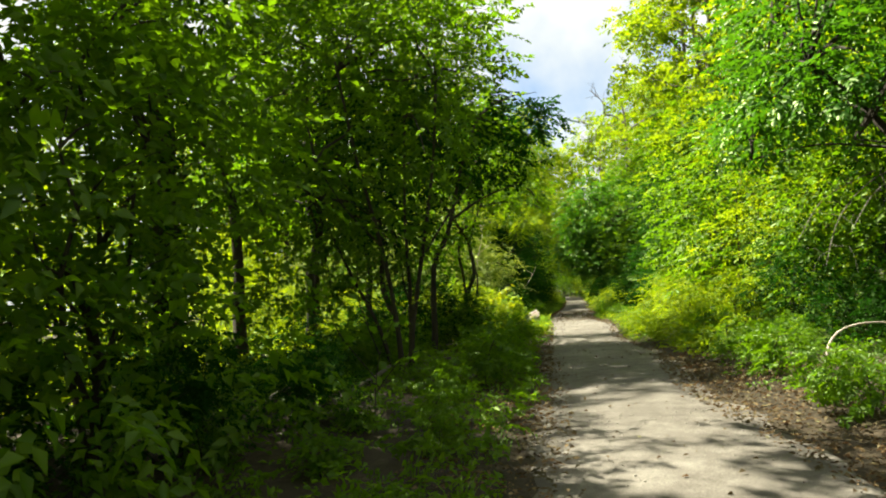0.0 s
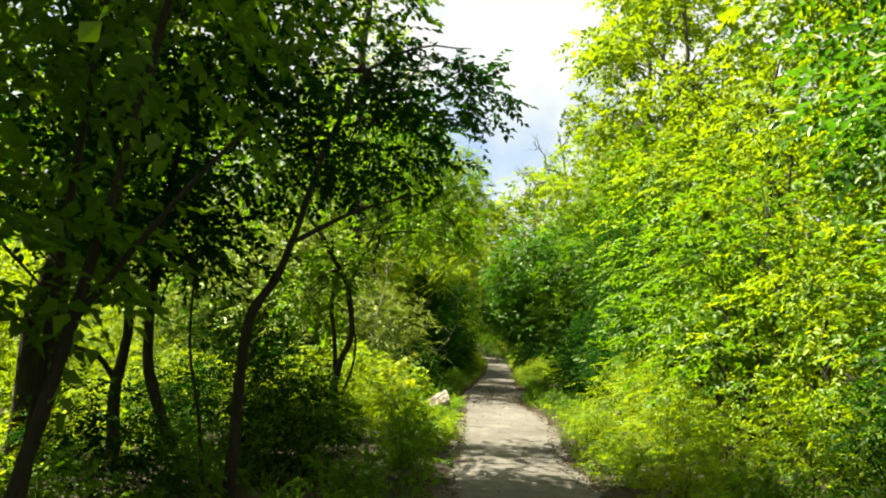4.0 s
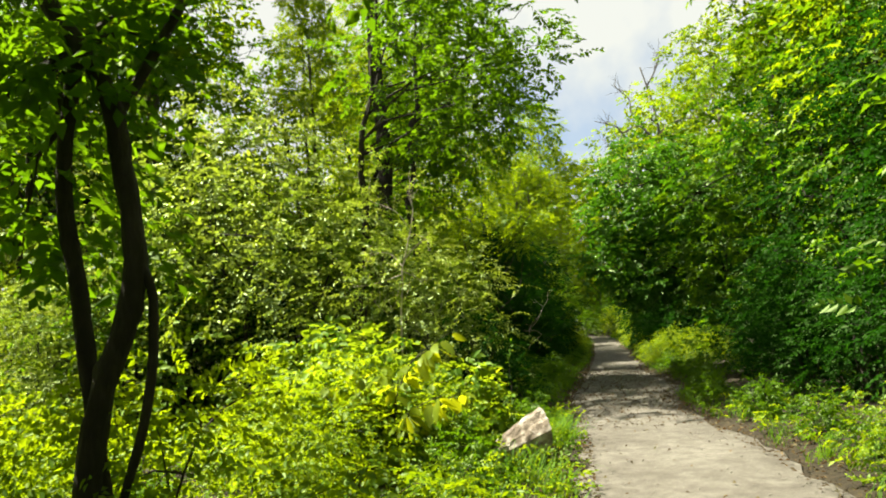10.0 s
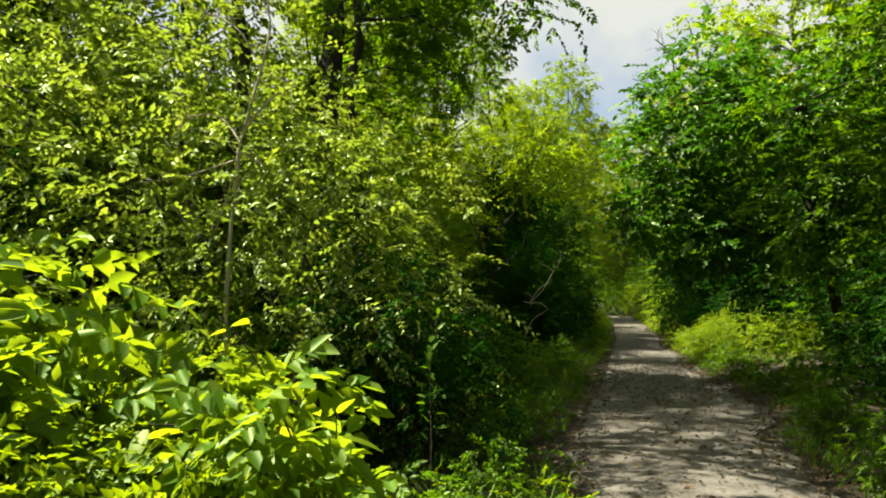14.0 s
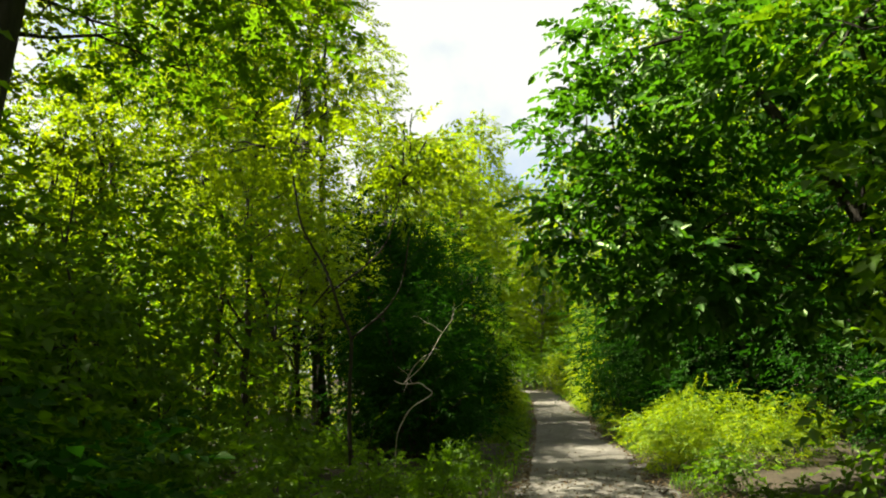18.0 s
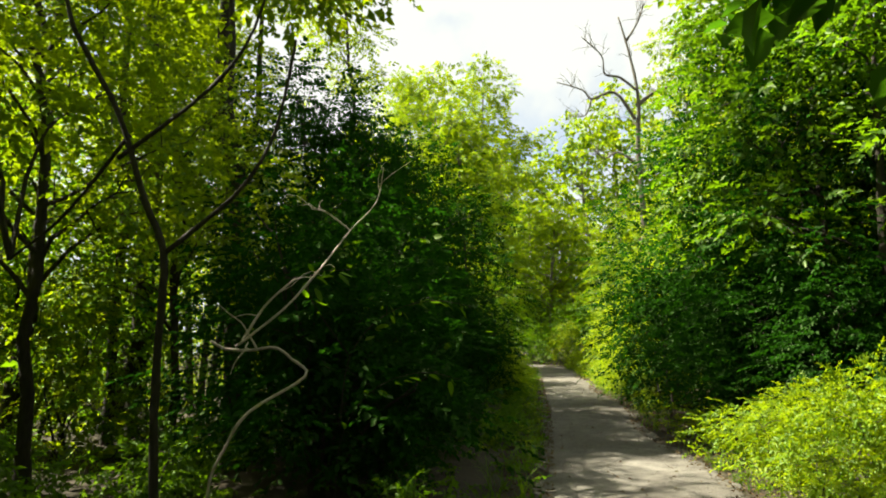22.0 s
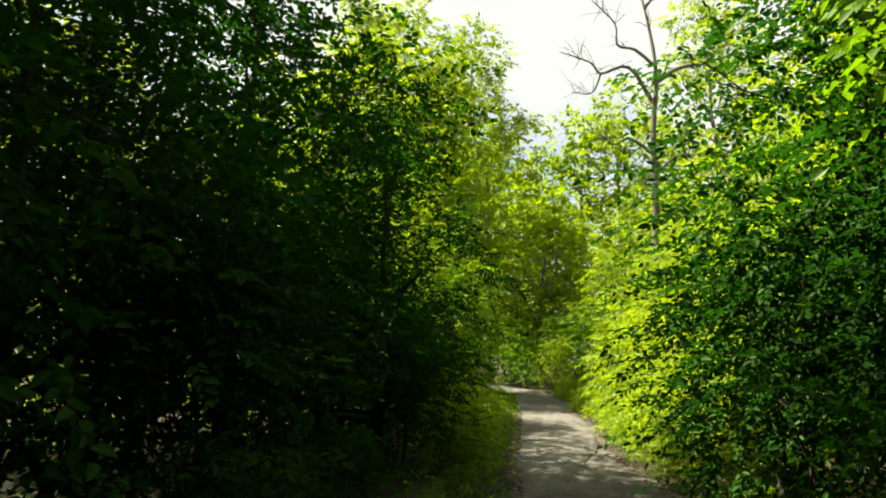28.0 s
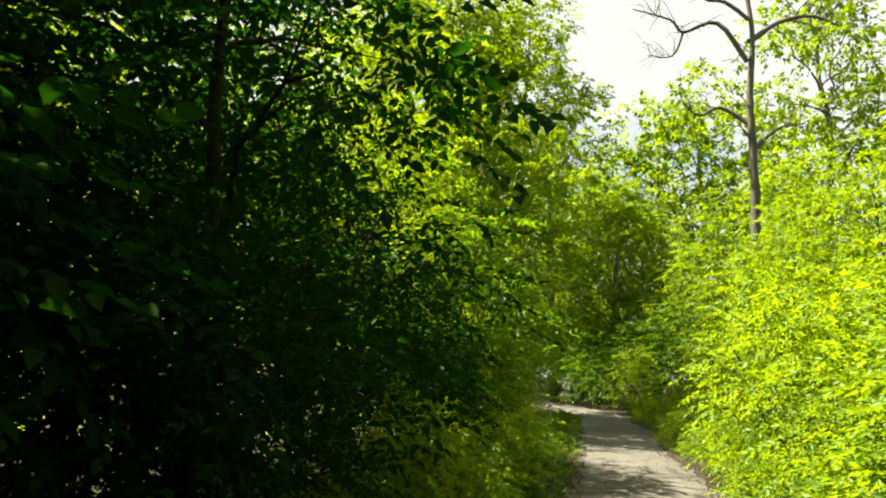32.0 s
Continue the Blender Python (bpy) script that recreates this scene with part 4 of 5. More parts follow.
own_tree("ivy_tree", "thick dark trunk clad in ivy leaves", 303, (-5.4, 9.0, 0.0),
         [([(0, 0, -0.1), (0.05, 0, 1.5), (0.0, 0.05, 3.2), (0.1, 0, 5.5), (0.2, 0, 8.0)], 0.24, 0.13)], [],
         [((0.05, 0, 1.2), 0.42, 0.9), ((0, 0, 2.6), 0.45, 0.9), ((0.05, 0, 4.0), 0.5, 1.0), ((0.2, 0, 5.6), 1.2, 0.9), ((0.1, 0.2, 7.4), 1.7, 1.0)],
         520, 0.10, LEAF["deep"], BARK)

# its shade is put into the dim leaf colour
own_tree("overhanging_tree", "leafy tree whose drooping crown overhangs the path, leaves coloured for shade", 304, (3.9, 32.2, -0.08),
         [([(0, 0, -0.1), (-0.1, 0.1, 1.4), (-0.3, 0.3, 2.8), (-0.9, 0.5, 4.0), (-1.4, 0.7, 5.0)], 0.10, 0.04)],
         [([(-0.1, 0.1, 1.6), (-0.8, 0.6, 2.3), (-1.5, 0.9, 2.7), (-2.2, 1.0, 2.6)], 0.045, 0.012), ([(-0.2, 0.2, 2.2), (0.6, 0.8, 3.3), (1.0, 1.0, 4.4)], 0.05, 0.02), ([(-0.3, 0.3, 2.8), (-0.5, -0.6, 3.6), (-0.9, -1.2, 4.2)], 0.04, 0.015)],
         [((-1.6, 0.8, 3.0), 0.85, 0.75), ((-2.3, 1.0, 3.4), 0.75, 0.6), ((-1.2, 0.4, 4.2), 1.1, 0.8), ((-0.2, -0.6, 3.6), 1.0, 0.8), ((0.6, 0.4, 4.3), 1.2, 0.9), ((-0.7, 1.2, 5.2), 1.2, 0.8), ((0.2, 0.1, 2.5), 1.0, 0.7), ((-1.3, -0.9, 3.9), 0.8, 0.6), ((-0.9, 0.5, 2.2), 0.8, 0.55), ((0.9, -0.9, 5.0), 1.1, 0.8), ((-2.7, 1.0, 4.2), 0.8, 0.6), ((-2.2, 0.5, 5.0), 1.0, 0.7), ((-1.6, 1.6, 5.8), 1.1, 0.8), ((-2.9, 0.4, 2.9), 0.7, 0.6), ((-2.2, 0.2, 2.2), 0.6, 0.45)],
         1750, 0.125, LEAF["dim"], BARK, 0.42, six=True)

own_tree("forked_sapling", "thin dark sapling with a forked bare lower stem", 305, (-2.36, 35.5, -0.15),
         [([(0.02, 0, -0.1), (-0.02, 0, 0.7), (-0.01, 0, 1.4), (0.01, 0, 1.98), (-0.15, 0, 2.38), (-0.36, 0, 3.0), (-0.64, 0, 3.5), (-0.80, 0, 3.9), (-1.0, 0.1, 5.0)], 0.032, 0.014)],
         [([(0.01, 0, 1.98), (0.25, 0, 2.16), (0.56, 0, 2.42), (0.79, 0, 2.81), (0.9, 0.1, 3.5)], 0.020, 0.010), ([(-0.35, 0, 2.67), (0.30, 0, 3.13), (0.63, 0, 3.57), (0.8, 0.1, 4.4)], 0.018, 0.008), ([(-0.3, 0, 2.8), (-0.8, 0.1, 2.3), (-1.2, 0.1, 2.0)], 0.016, 0.008)],
         [((0.9, 0.1, 4.1), 0.6, 0.4), ((-1.0, 0.1, 4.9), 0.8, 0.5), ((0.8, 0.2, 4.9), 0.7, 0.4), ((-1.5, 0.2, 3.4), 0.7, 0.4), ((-0.2, 1.0, 5.2), 0.9, 0.5), ((-0.3, -1.0, 5.3), 0.9, 0.5), ((0.9, 1.3, 5.0), 0.8, 0.4), ((1.2, -0.7, 4.7), 0.7, 0.4), ((-1.3, -1.2, 4.6), 0.8, 0.5), ((-1.2, 1.4, 4.4), 0.8, 0.5)],
         620, 0.10, LEAF["high"], BARK)

own_tree("slender_sapling", "thin forked sapling in deep shade", 306, (-3.3, 4.6, 0.1),
         [([(0, 0, -0.1), (0.02, 0, 0.6), (-0.05, 0, 1.1), (-0.28, 0, 1.6), (-0.5, 0, 2.3), (-0.8, 0, 3.4)], 0.045, 0.02)],
         [([(-0.15, 0, 1.35), (0.05, 0, 1.65), (0.3, 0, 2.0), (0.45, 0, 2.4)], 0.028, 0.01), ([(0.05, 0, 1.65), (0.02, 0, 2.2), (-0.1, 0, 3.0)], 0.022, 0.01)],
         [((-0.8, 0.1, 3.6), 0.9, 0.6), ((0.4, 0.2, 2.9), 0.7, 0.45), ((0, 0.3, 3.9), 1.0, 0.6)],
         260, 0.10, LEAF["mid"], BARK)


def bare(name, label, category, seed, base, limbs, mat, twigs=0, twig_len=0.3):
    """Leafless wood: limbs through knots, with fine side twigs."""
    rng = np.random.default_rng(seed)
    root = thing(name, label, category)
    root.matrix_basis = pose(*base)
    for i, (pts, r0, r1) in enumerate(limbs):
        ob = smooth(part("trunk" if i == 0 else "branch", line_limb(pts, r0, r1, rng, 7), mat, root))
        p = np.asarray(pts, float)
        for k in range(twigs):
            s = rng.uniform(0.35, 1.0) * (len(p) - 1)
            j = min(int(s), len(p) - 2)
            a = p[j] + (p[j + 1] - p[j]) * (s - j)
            e = a + unit(rng.normal(0, 1, 3) + [0, 0, 0.4] + unit(p[j + 1] - p[j]) * 0.8) * twig_len * rng.uniform(0.5, 1.3)
            line = bent(a, e, rng, 0.15, 5)
            part("twig", tube(line, np.linspace(r1 * 0.8, r1 * 0.25, 5), 4, rng), mat, root)
    return root


bare("dead_shrub", "leafless grey dead shrub with crooked twigs", "dead shrub", 401, (-2.55, 24.1, 0.0),
     [([(0.0, 0, -0.1), (-0.06, 0, 0.9), (-0.04, 0, 1.69), (0.01, 0, 2.09), (0.04, 0, 2.4), (0.26, 0, 2.66), (0.44, 0, 2.74)], 0.02, 0.006),
      ([(0.04, 0, 2.4), (0.24, 0, 3.11), (0.21, 0, 3.43)], 0.010, 0.004), ([(0.14, 0, 2.97), (-0.03, 0, 3.21), (-0.42, 0, 3.41)], 0.008, 0.003),
      ([(0.04, 0, 2.35), (-0.19, 0.1, 2.59), (-0.48, 0.1, 2.58), (-0.62, 0.1, 2.3)], 0.008, 0.003), ([(0.02, 0, 2.25), (-0.4, 0, 2.15), (-0.75, 0, 2.12)], 0.008, 0.003),
      ([(0.0, 0, 2.2), (-0.2, 0, 1.7), (-0.5, 0, 1.95)], 0.007, 0.003), ([(0.02, 0, 2.3), (0.2, 0, 2.2), (0.3, 0, 2.1)], 0.006, 0.003)], DEAD, 6, 0.4)
bare("dead_twigs", "tangle of thin dead twigs hanging under the arching tree", "twigs", 404, (3.2, 8.0, 0.1),
     [([(0.9, 0.2, 2.3), (0.3, 0, 2.1), (-0.2, -0.3, 1.7), (-0.45, -0.5, 1.2)], 0.009, 0.003), ([(0.6, -0.4, 2.2), (0.0, -0.7, 1.9), (-0.35, -0.9, 1.5)], 0.008, 0.003), ([(0.7, 0.9, 2.3), (0.1, 0.9, 2.0), (-0.3, 0.7, 1.5)], 0.008, 0.003), ([(1.0, 0.4, 0.0), (0.7, 0.2, 1.1), (0.4, 0.1, 2.2)], 0.014, 0.006)], BARK_PALE, 5, 0.4)
bare("fallen_branch", "pale barkless dead branch caught in the undergrowth", "branch", 402, (-1.48, 34.5, -0.15),
     [([(-0.08, 0, -0.05), (-0.03, -0.1, 0.60), (0.06, -0.1, 0.84), (0.18, -0.1, 1.01), (0.43, 0, 1.17), (0.36, 0, 1.26), (0.27, 0, 1.32), (0.14, 0, 1.31), (0.02, -0.02, 1.32), (-0.05, -0.04, 1.36)], 0.008, 0.007),
      ([(0.07, -0.02, 1.33), (0.28, 0.1, 1.52), (0.42, 0.3, 1.75), (0.55, 0.5, 2.0), (0.68, 0.65, 2.2), (0.72, 0.68, 2.42)], 0.007, 0.003), ([(0.10, 0, 1.36), (0.20, 0.05, 1.54), (0.34, 0.1, 1.68)], 0.008, 0.004), ([(0.55, 0.5, 2.0), (0.4, 0.5, 2.12), (0.3, 0.55, 2.15)], 0.006, 0.003)], DEAD, 3, 0.25)
bare("dead_tree", "tall bare dead tree with crooked limbs against the sky", "dead tree", 403, (9.1, 79.0, -0.2),
     [([(0.2, 0, -0.2), (0.15, 0, 6), (0.13, 0, 11.4), (0.11, 0, 15.1), (0.33, 0, 18.5), (-0.1, 0, 21.7), (-0.7, 0, 24.5)], 0.27, 0.05),
      ([(0.04, 0, 16.8), (-1.27, 0, 18.9), (-2.9, 0, 18.5), (-3.5, 0, 19.2), (-5.3, 0, 19.9)], 0.14, 0.03), ([(0.2, 0, 19.0), (-0.9, 0, 20.0), (-1.9, 0, 20.3), (-2.05, 0, 21.7), (-3.4, 0, 23.2)], 0.11, 0.03),
      ([(0.2, 0, 17.8), (1.6, 0.3, 18.9), (3.2, 0.4, 19.2), (4.4, 0.4, 18.6)], 0.16, 0.04), ([(0.1, 0, 13.5), (-1.2, 0.3, 14.6), (-2.2, 0.3, 14.2), (-3.0, 0.3, 15.0)], 0.12, 0.03),
      ([(-0.3, 0, 22.6), (0.6, 0.2, 24.0), (1.2, 0.2, 25.5)], 0.10, 0.03), ([(-2.9, 0, 18.5), (-3.4, 0.3, 17.4), (-4.6, 0.3, 17.5)], 0.07, 0.02), ([(0.12, 0, 12.2), (1.3, 0.2, 13.4), (2.4, 0.2, 13.6)], 0.10, 0.03)], BARK_PALE, 15, 1.5)
for k, (a, b, r, lab) in enumerate([((-1.98, 8.1, 0.42), (-2.25, 5.0, 0.16), 0.033, "grey fallen pole lying in the undergrowth"), ((-2.8, 8.2, 0.40), (-2.75, 5.2, 0.16), 0.028, "grey fallen pole lying in the undergrowth"),
                                    ((-1.85, 6.3, 0.24), (-2.35, 4.6, 0.14), 0.02, "thin broken grey stick on the forest floor")]):
    rg = np.random.default_rng(410 + k)
    ob = smooth(part("fallen_pole", tube(bent(np.array(b), np.array(a), rg, 0.012, 9), np.linspace(r, r * 0.6, 9), 7, rg), BARK_PALE))
    tagged(ob, lab, "stick", "fallen poles")
rg = np.random.default_rng(420)
tagged(smooth(part("arched_stick", line_limb([(2.62, 7.4, 0.14), (2.7, 7.5, 0.5), (3.0, 7.7, 0.66), (3.5, 7.9, 0.64), (3.9, 8.1, 0.35)], 0.014, 0.006, rg, 6), DEAD)), "pale dead stick arching out of a low bush", "stick")


# ---- the sawn log by the path ----
def sawn_log():
    rng = np.random.default_rng(500)
    root = thing("sawn_log", "short thick sawn log with grey bark, leaning in the grass", "log")
    root.matrix_basis = pose(-0.62, 21.25, 0.12, 0, 0, 0)
    n, rings = 28, 11
    a = np.arange(n) * 2 * np.pi / n
    wob = 1 + 0.09 * np.sin(a * 3 + 1) + 0.06 * np.sin(a * 5 + 0.4) + 0.03 * np.sin(a * 11)
    axis0, axis1 = np.array([-0.36, -0.14, 0.0]), np.array([0.10, 0.05, 0.17])
    d = unit(axis1 - axis0)
    u = unit(np.cross(d, [0, 0, 1.0]))
    v = np.cross(u, d)
    verts, faces = [], []
    for i in range(rings):
        s = i / (rings - 1)
        c = axis0 * (1 - s) + axis1 * s
        r = (0.11 + 0.10 * s) * wob * (1 + rng.normal(0, 0.05, n) * (1 - s * 0.6))
        slant = d * 0.10 * np.sin(a)[:, None] * (s ** 3)
        verts += list(c + u * (np.cos(a) * r)[:, None] + v * (np.sin(a) * r)[:, None] * 1.15 + slant * 0.7)
    for i in range(rings - 1):
        for j in range(n):
            faces.append((i * n + j, i * n + (j + 1) % n, (i + 1) * n + (j + 1) % n, (i + 1) * n + j))
    faces.append(tuple(range(n))[::-1])
    part("bark", (np.array(verts), faces), LOG_BARK, root, "flaking pale grey bark")
    rim = np.array(verts[-n:])
    mid = rim.mean(0)
    fv = np.concatenate([mid + (rim - mid) * k + d * (0.004 + 0.004 * rng.normal(0, 0.4, (n, 1))) for k in (0.97, 0.66, 0.33)] + [[mid + d * 0.006]])
    ff = [(i * n + j, i * n + (j + 1) % n, (i + 1) * n + (j + 1) % n, (i + 1) * n + j) for i in range(2) for j in range(n)] + [(2 * n + j, 2 * n + (j + 1) % n, 3 * n) for j in range(n)]
    part("sawn_face", (fv, ff), SAWN, root, "weathered brown sawn end, its shade put into the colour")


sawn_log()


# ---- leafy sprigs close to the walk ----
def leaf_blade(length, width, cup=0.12, droop=0.2, seg=5):
    """One large oval leaf with a raised midrib line."""
    verts, faces = [], []
    for i in range(seg + 1):
        s = i / seg
        w = width * 0.5 * math.sin(math.pi * min(1, 0.06 + s * 0.94)) ** 0.75 * (1 - 0.25 * s) * (1 if i < seg else 0.02)
        z = -droop * length * s * s
        verts += [(-w, s * length, z + cup * w), (0, s * length, z - cup * w * 0.6), (w, s * length, z + cup * w)]
    for i in range(seg):
        faces += [(i * 3, i * 3 + 1, i * 3 + 4, i * 3 + 3), (i * 3 + 1, i * 3 + 2, i * 3 + 5, i * 3 + 4)]
    return verts, faces


def lobed_blade(size):
    """A maple leaf: five pointed lobes round the stalk."""
    rim = []
    for ang, r in [(-150, 0.32), (-125, 0.55), (-98, 0.42), (-70, 0.86), (-48, 0.52), (-28, 0.70), (-12, 0.62), (0, 1.05), (12, 0.62), (28, 0.70), (48, 0.52), (70, 0.86), (98, 0.42), (125, 0.55), (150, 0.32)]:
        a = radians(ang)
        rim.append((math.sin(a) * r * size, math.cos(a) * r * size, -0.16 * r * r * size))
    verts = [(0, 0, 0.02 * size)] + rim
    return verts, [(0, i + 1, i) for i in range(1, len(rim))]


def sprig(name, label, seed, stems, leaf_data, mat, count, size=(0.8, 1.2), hang=0.5, stem_r=0.006):
    rng = np.random.default_rng(seed)
    root = thing(name, label, "sapling")
    me = None
    for pts in stems:
        smooth(part("stem", line_limb(pts, stem_r, stem_r * 0.4, rng, 5), BARK, root))
        p = np.asarray(pts, float)
        for k in range(count):
            s = min(0.999, 0.25 + 0.75 * (k + rng.uniform(-0.6, 1.6)) / count) * (len(p) - 1)
            j = min(int(s), len(p) - 2)
            a = p[j] + (p[j + 1] - p[j]) * (s - j)
            way = unit(p[j + 1] - p[j])
            side = unit(np.cross(way, [0, 0, 1.0])) * (1 if k % 2 else -1)
            d = unit(way * 0.6 + side * rng.uniform(0.4, 1.1) + rng.normal(0, 0.4, 3) - [0, 0, hang])
            nrm = unit(np.array([0, 0, 1.0]) + rng.normal(0, 0.5, 3))
            x = unit(np.cross(d, nrm))
            z = np.cross(x, d)
            m = Matrix([[x[0], d[0], z[0], a[0] + d[0] * 0.03], [x[1], d[1], z[1], a[1] + d[1] * 0.03], [x[2], d[2], z[2], a[2] + d[2] * 0.03], [0, 0, 0, 1]])
            if me is None:
                ob = part("leaf", leaf_data, mat, root)
                smooth(ob)
                me = ob.data
            else:
                ob = new("leaf", me)
                ob.parent = root
            ob.matrix_basis = m @ Matrix.Diagonal((*([float(rng.uniform(*size))] * 3), 1))
    return root


sprig("broad_leaved_sapling", "young sapling with large yellow-green oval leaves glowing in the sun", 601,
      [[(-1.75, 20.35, -0.05), (-1.78, 20.3, 0.6), (-1.72, 20.25, 0.95), (-1.48, 20.2, 1.2), (-1.2, 20.2, 1.36)], [(-1.75, 20.3, 0.55), (-1.95, 20.15, 0.8), (-2.15, 20.05, 0.95), (-2.3, 20.0, 1.0)],
       [(-1.75, 20.3, 0.5), (-1.5, 20.0, 0.75), (-1.25, 19.85, 0.85)], [(-1.76, 20.3, 0.7), (-1.7, 20.0, 1.0), (-1.75, 19.8, 1.12)], [(-1.75, 20.3, 0.3), (-1.4, 20.4, 0.7), (-1.1, 20.5, 0.85)], [(-1.78, 20.3, 0.75), (-1.6, 20.25, 1.1), (-1.35, 20.2, 1.25)], [(-1.78, 20.3, 0.6), (-1.95, 20.2, 0.95), (-2.1, 20.1, 1.12)], [(-1.75, 20.3, 0.45), (-1.55, 19.9, 0.7), (-1.5, 19.6, 0.75)]],
      leaf_blade(0.17, 0.09), LEAF["young"], 15, (0.7, 1.3), 0.8)
sprig("broad_leaved_sapling", "young sapling with large green and yellow drooping leaves", 602,
      [[(-1.25, 22.4, -0.05), (-1.3, 22.35, 0.6), (-1.45, 22.3, 1.0), (-1.6, 22.25, 1.2)], [(-1.3, 22.35, 0.5), (-1.6, 22.2, 0.75), (-1.8, 22.1, 0.8)], [(-1.28, 22.35, 0.4), (-1.1, 22.2, 0.7), (-1.05, 22.1, 0.85)]],
      leaf_blade(0.16, 0.075), LEAF["young"], 9, (0.6, 1.1), 0.8)
sprig("tall_herb", "tall single-stemmed herb with small paired leaves", 603,
      [[(-1.0, 23.35, -0.05), (-1.0, 23.38, 0.5), (-1.01, 23.4, 0.77), (-1.0, 23.4, 0.95), (-0.97, 23.4, 1.16)]], leaf_blade(0.075, 0.032), LEAF["mid"], 22, (0.6, 1.2), 0.1, 0.004)
sprig("maple_sapling", "maple sapling holding out broad lobed leaves in deep shade", 604,
      [[(-1.45, 39.7, -0.2), (-1.3, 39.6, 0.5), (-1.0, 39.5, 1.05), (-0.65, 39.45, 1.3), (-0.3, 39.45, 1.33)], [(-1.25, 39.5, 0.95), (-1.35, 39.3, 1.25), (-1.2, 39.15, 1.32)], [(-1.5, 39.6, 0.4), (-1.3, 39.3, 0.75), (-1.35, 39.0, 0.8)]],
      lobed_blade(0.075), LEAF["mid"], 7, (0.6, 1.15), 0.15)
sprig("maple_sapling", "maple sapling with broad lobed leaves under the trees", 608,
      [[(-1.5, 5.5, 0.0), (-1.45, 5.45, 0.6), (-1.3, 5.35, 1.0), (-1.05, 5.25, 1.2)], [(-1.45, 5.45, 0.6), (-1.7, 5.3, 1.0), (-1.75, 5.2, 1.3)], [(-1.45, 5.45, 0.5), (-1.2, 5.2, 0.75), (-1.0, 5.0, 0.85)], [(-1.4, 5.4, 0.8), (-1.45, 5.1, 1.2), (-1.4, 4.9, 1.45)]],
      lobed_blade(0.075), LEAF["mid"], 10, (0.6, 1.15), 0.15)
sprig("maple_sapling", "maple sapling holding out broad lobed leaves in deep shade", 605,
      [[(-1.2, 31.5, -0.1), (-1.3, 31.5, 0.5), (-1.2, 31.4, 0.9), (-1.0, 31.3, 1.1)], [(-1.25, 31.5, 0.45), (-1.5, 31.2, 0.8), (-1.7, 31.0, 0.95)]],
      lobed_blade(0.05), LEAF["mid"], 7, (0.6, 1.15), 0.15)

sprig("hornbeam_sapling", "young hornbeam with flat sprays of green leaves beside the path", 606,
      [[(-1.55, 38.3, -0.2), (-1.5, 38.2, 0.7), (-1.3, 38.1, 1.3), (-0.95, 38.0, 1.62), (-0.65, 37.95, 1.64)], [(-1.35, 38.1, 1.2), (-1.5, 37.8, 1.5), (-1.4, 37.5, 1.6), (-1.1, 37.3, 1.55)], [(-1.3, 38.1, 1.3), (-1.2, 37.9, 1.9), (-0.95, 37.8, 2.2), (-0.7, 37.75, 2.24)],
       [(-1.25, 38.0, 1.7), (-1.5, 37.7, 2.0), (-1.55, 37.4, 2.1), (-1.4, 37.1, 2.1)], [(-1.2, 37.9, 1.9), (-1.1, 38.3, 2.3), (-0.85, 38.45, 2.48)]],
      leaf_blade(0.105, 0.052), LEAF["mid"], 15, (0.7, 1.25), 0.15, 0.005)
sprig("hornbeam_sapling", "young hornbeam with flat sprays of green leaves beside the path", 607,
      [[(-1.3, 36.0, -0.15), (-1.25, 36.0, 0.5), (-1.0, 35.9, 0.85), (-0.65, 35.85, 0.98), (-0.35, 35.85, 0.92)], [(-1.25, 36.0, 0.6), (-1.2, 36.1, 1.1), (-0.95, 36.2, 1.4), (-0.6, 36.25, 1.5), (-0.3, 36.3, 1.45)], [(-1.2, 36.1, 1.1), (-1.4, 35.8, 1.5), (-1.3, 35.5, 1.65), (-1.0, 35.3, 1.65)]],
      leaf_blade(0.095, 0.046), LEAF["mid"], 14, (0.7, 1.2), 0.15, 0.005)


# ---- the forest floor ----
def strip_points(rng, n, y0, y1, side, near, far, bias=1.0):
    y = rng.uniform(y0, y1, n)
    off = near + (far - near) * rng.uniform(0, 1, n) ** bias
    x = np.array([left_edge(v) - o if side < 0 else left_edge(v) + path_width(v) + o for v, o in zip(y, off)])
    return np.stack([x, y, np.array([land(a, b) for a, b in zip(x, y)])], 1)


def herbs(name, label, seed, zones, mat, leaf=0.06, lift=0.16):
    rng = np.random.default_rng(seed)
    pos = np.concatenate([strip_points(rng, *z) for z in zones])
    pos[:, 2] += rng.uniform(0.02, lift, len(pos))
    way = rng.normal(0, 1, (len(pos), 3))
    way[:, 2] = rng.uniform(0.0, 0.6, len(pos))
    tagged(part(name, sprays(pos, unit(way), rng.uniform(0.12, 0.26, len(pos)), rng, 8, leaf), mat), label, "undergrowth", kind="stuff")


herbs("undergrowth", "low green herbs carpeting the woodland floor", 701, [(2900, 0, 60, -1, 0.05, 5.0, 1.3), (1300, 0.5, 10, -1, 0.12, 4.2, 1.1), (1500, 2, 60, 1, 0.35, 4.0, 1.3)], LEAF["mid"])
# lime leaves again carry sunlight in their colour
herbs("undergrowth", "low herbs along the sunny edge of the path, leaves coloured for sunlight", 702, [(700, 16.5, 24, -1, 0.02, 2.6, 1.2), (500, 10, 24, 1, 0.15, 1.6, 1.2), (500, 36, 72, 1, 0.1, 1.4, 1.2), (350, 40, 72, -1, 0.03, 0.8, 1.0)], LEAF["lime"], 0.055, 0.22)
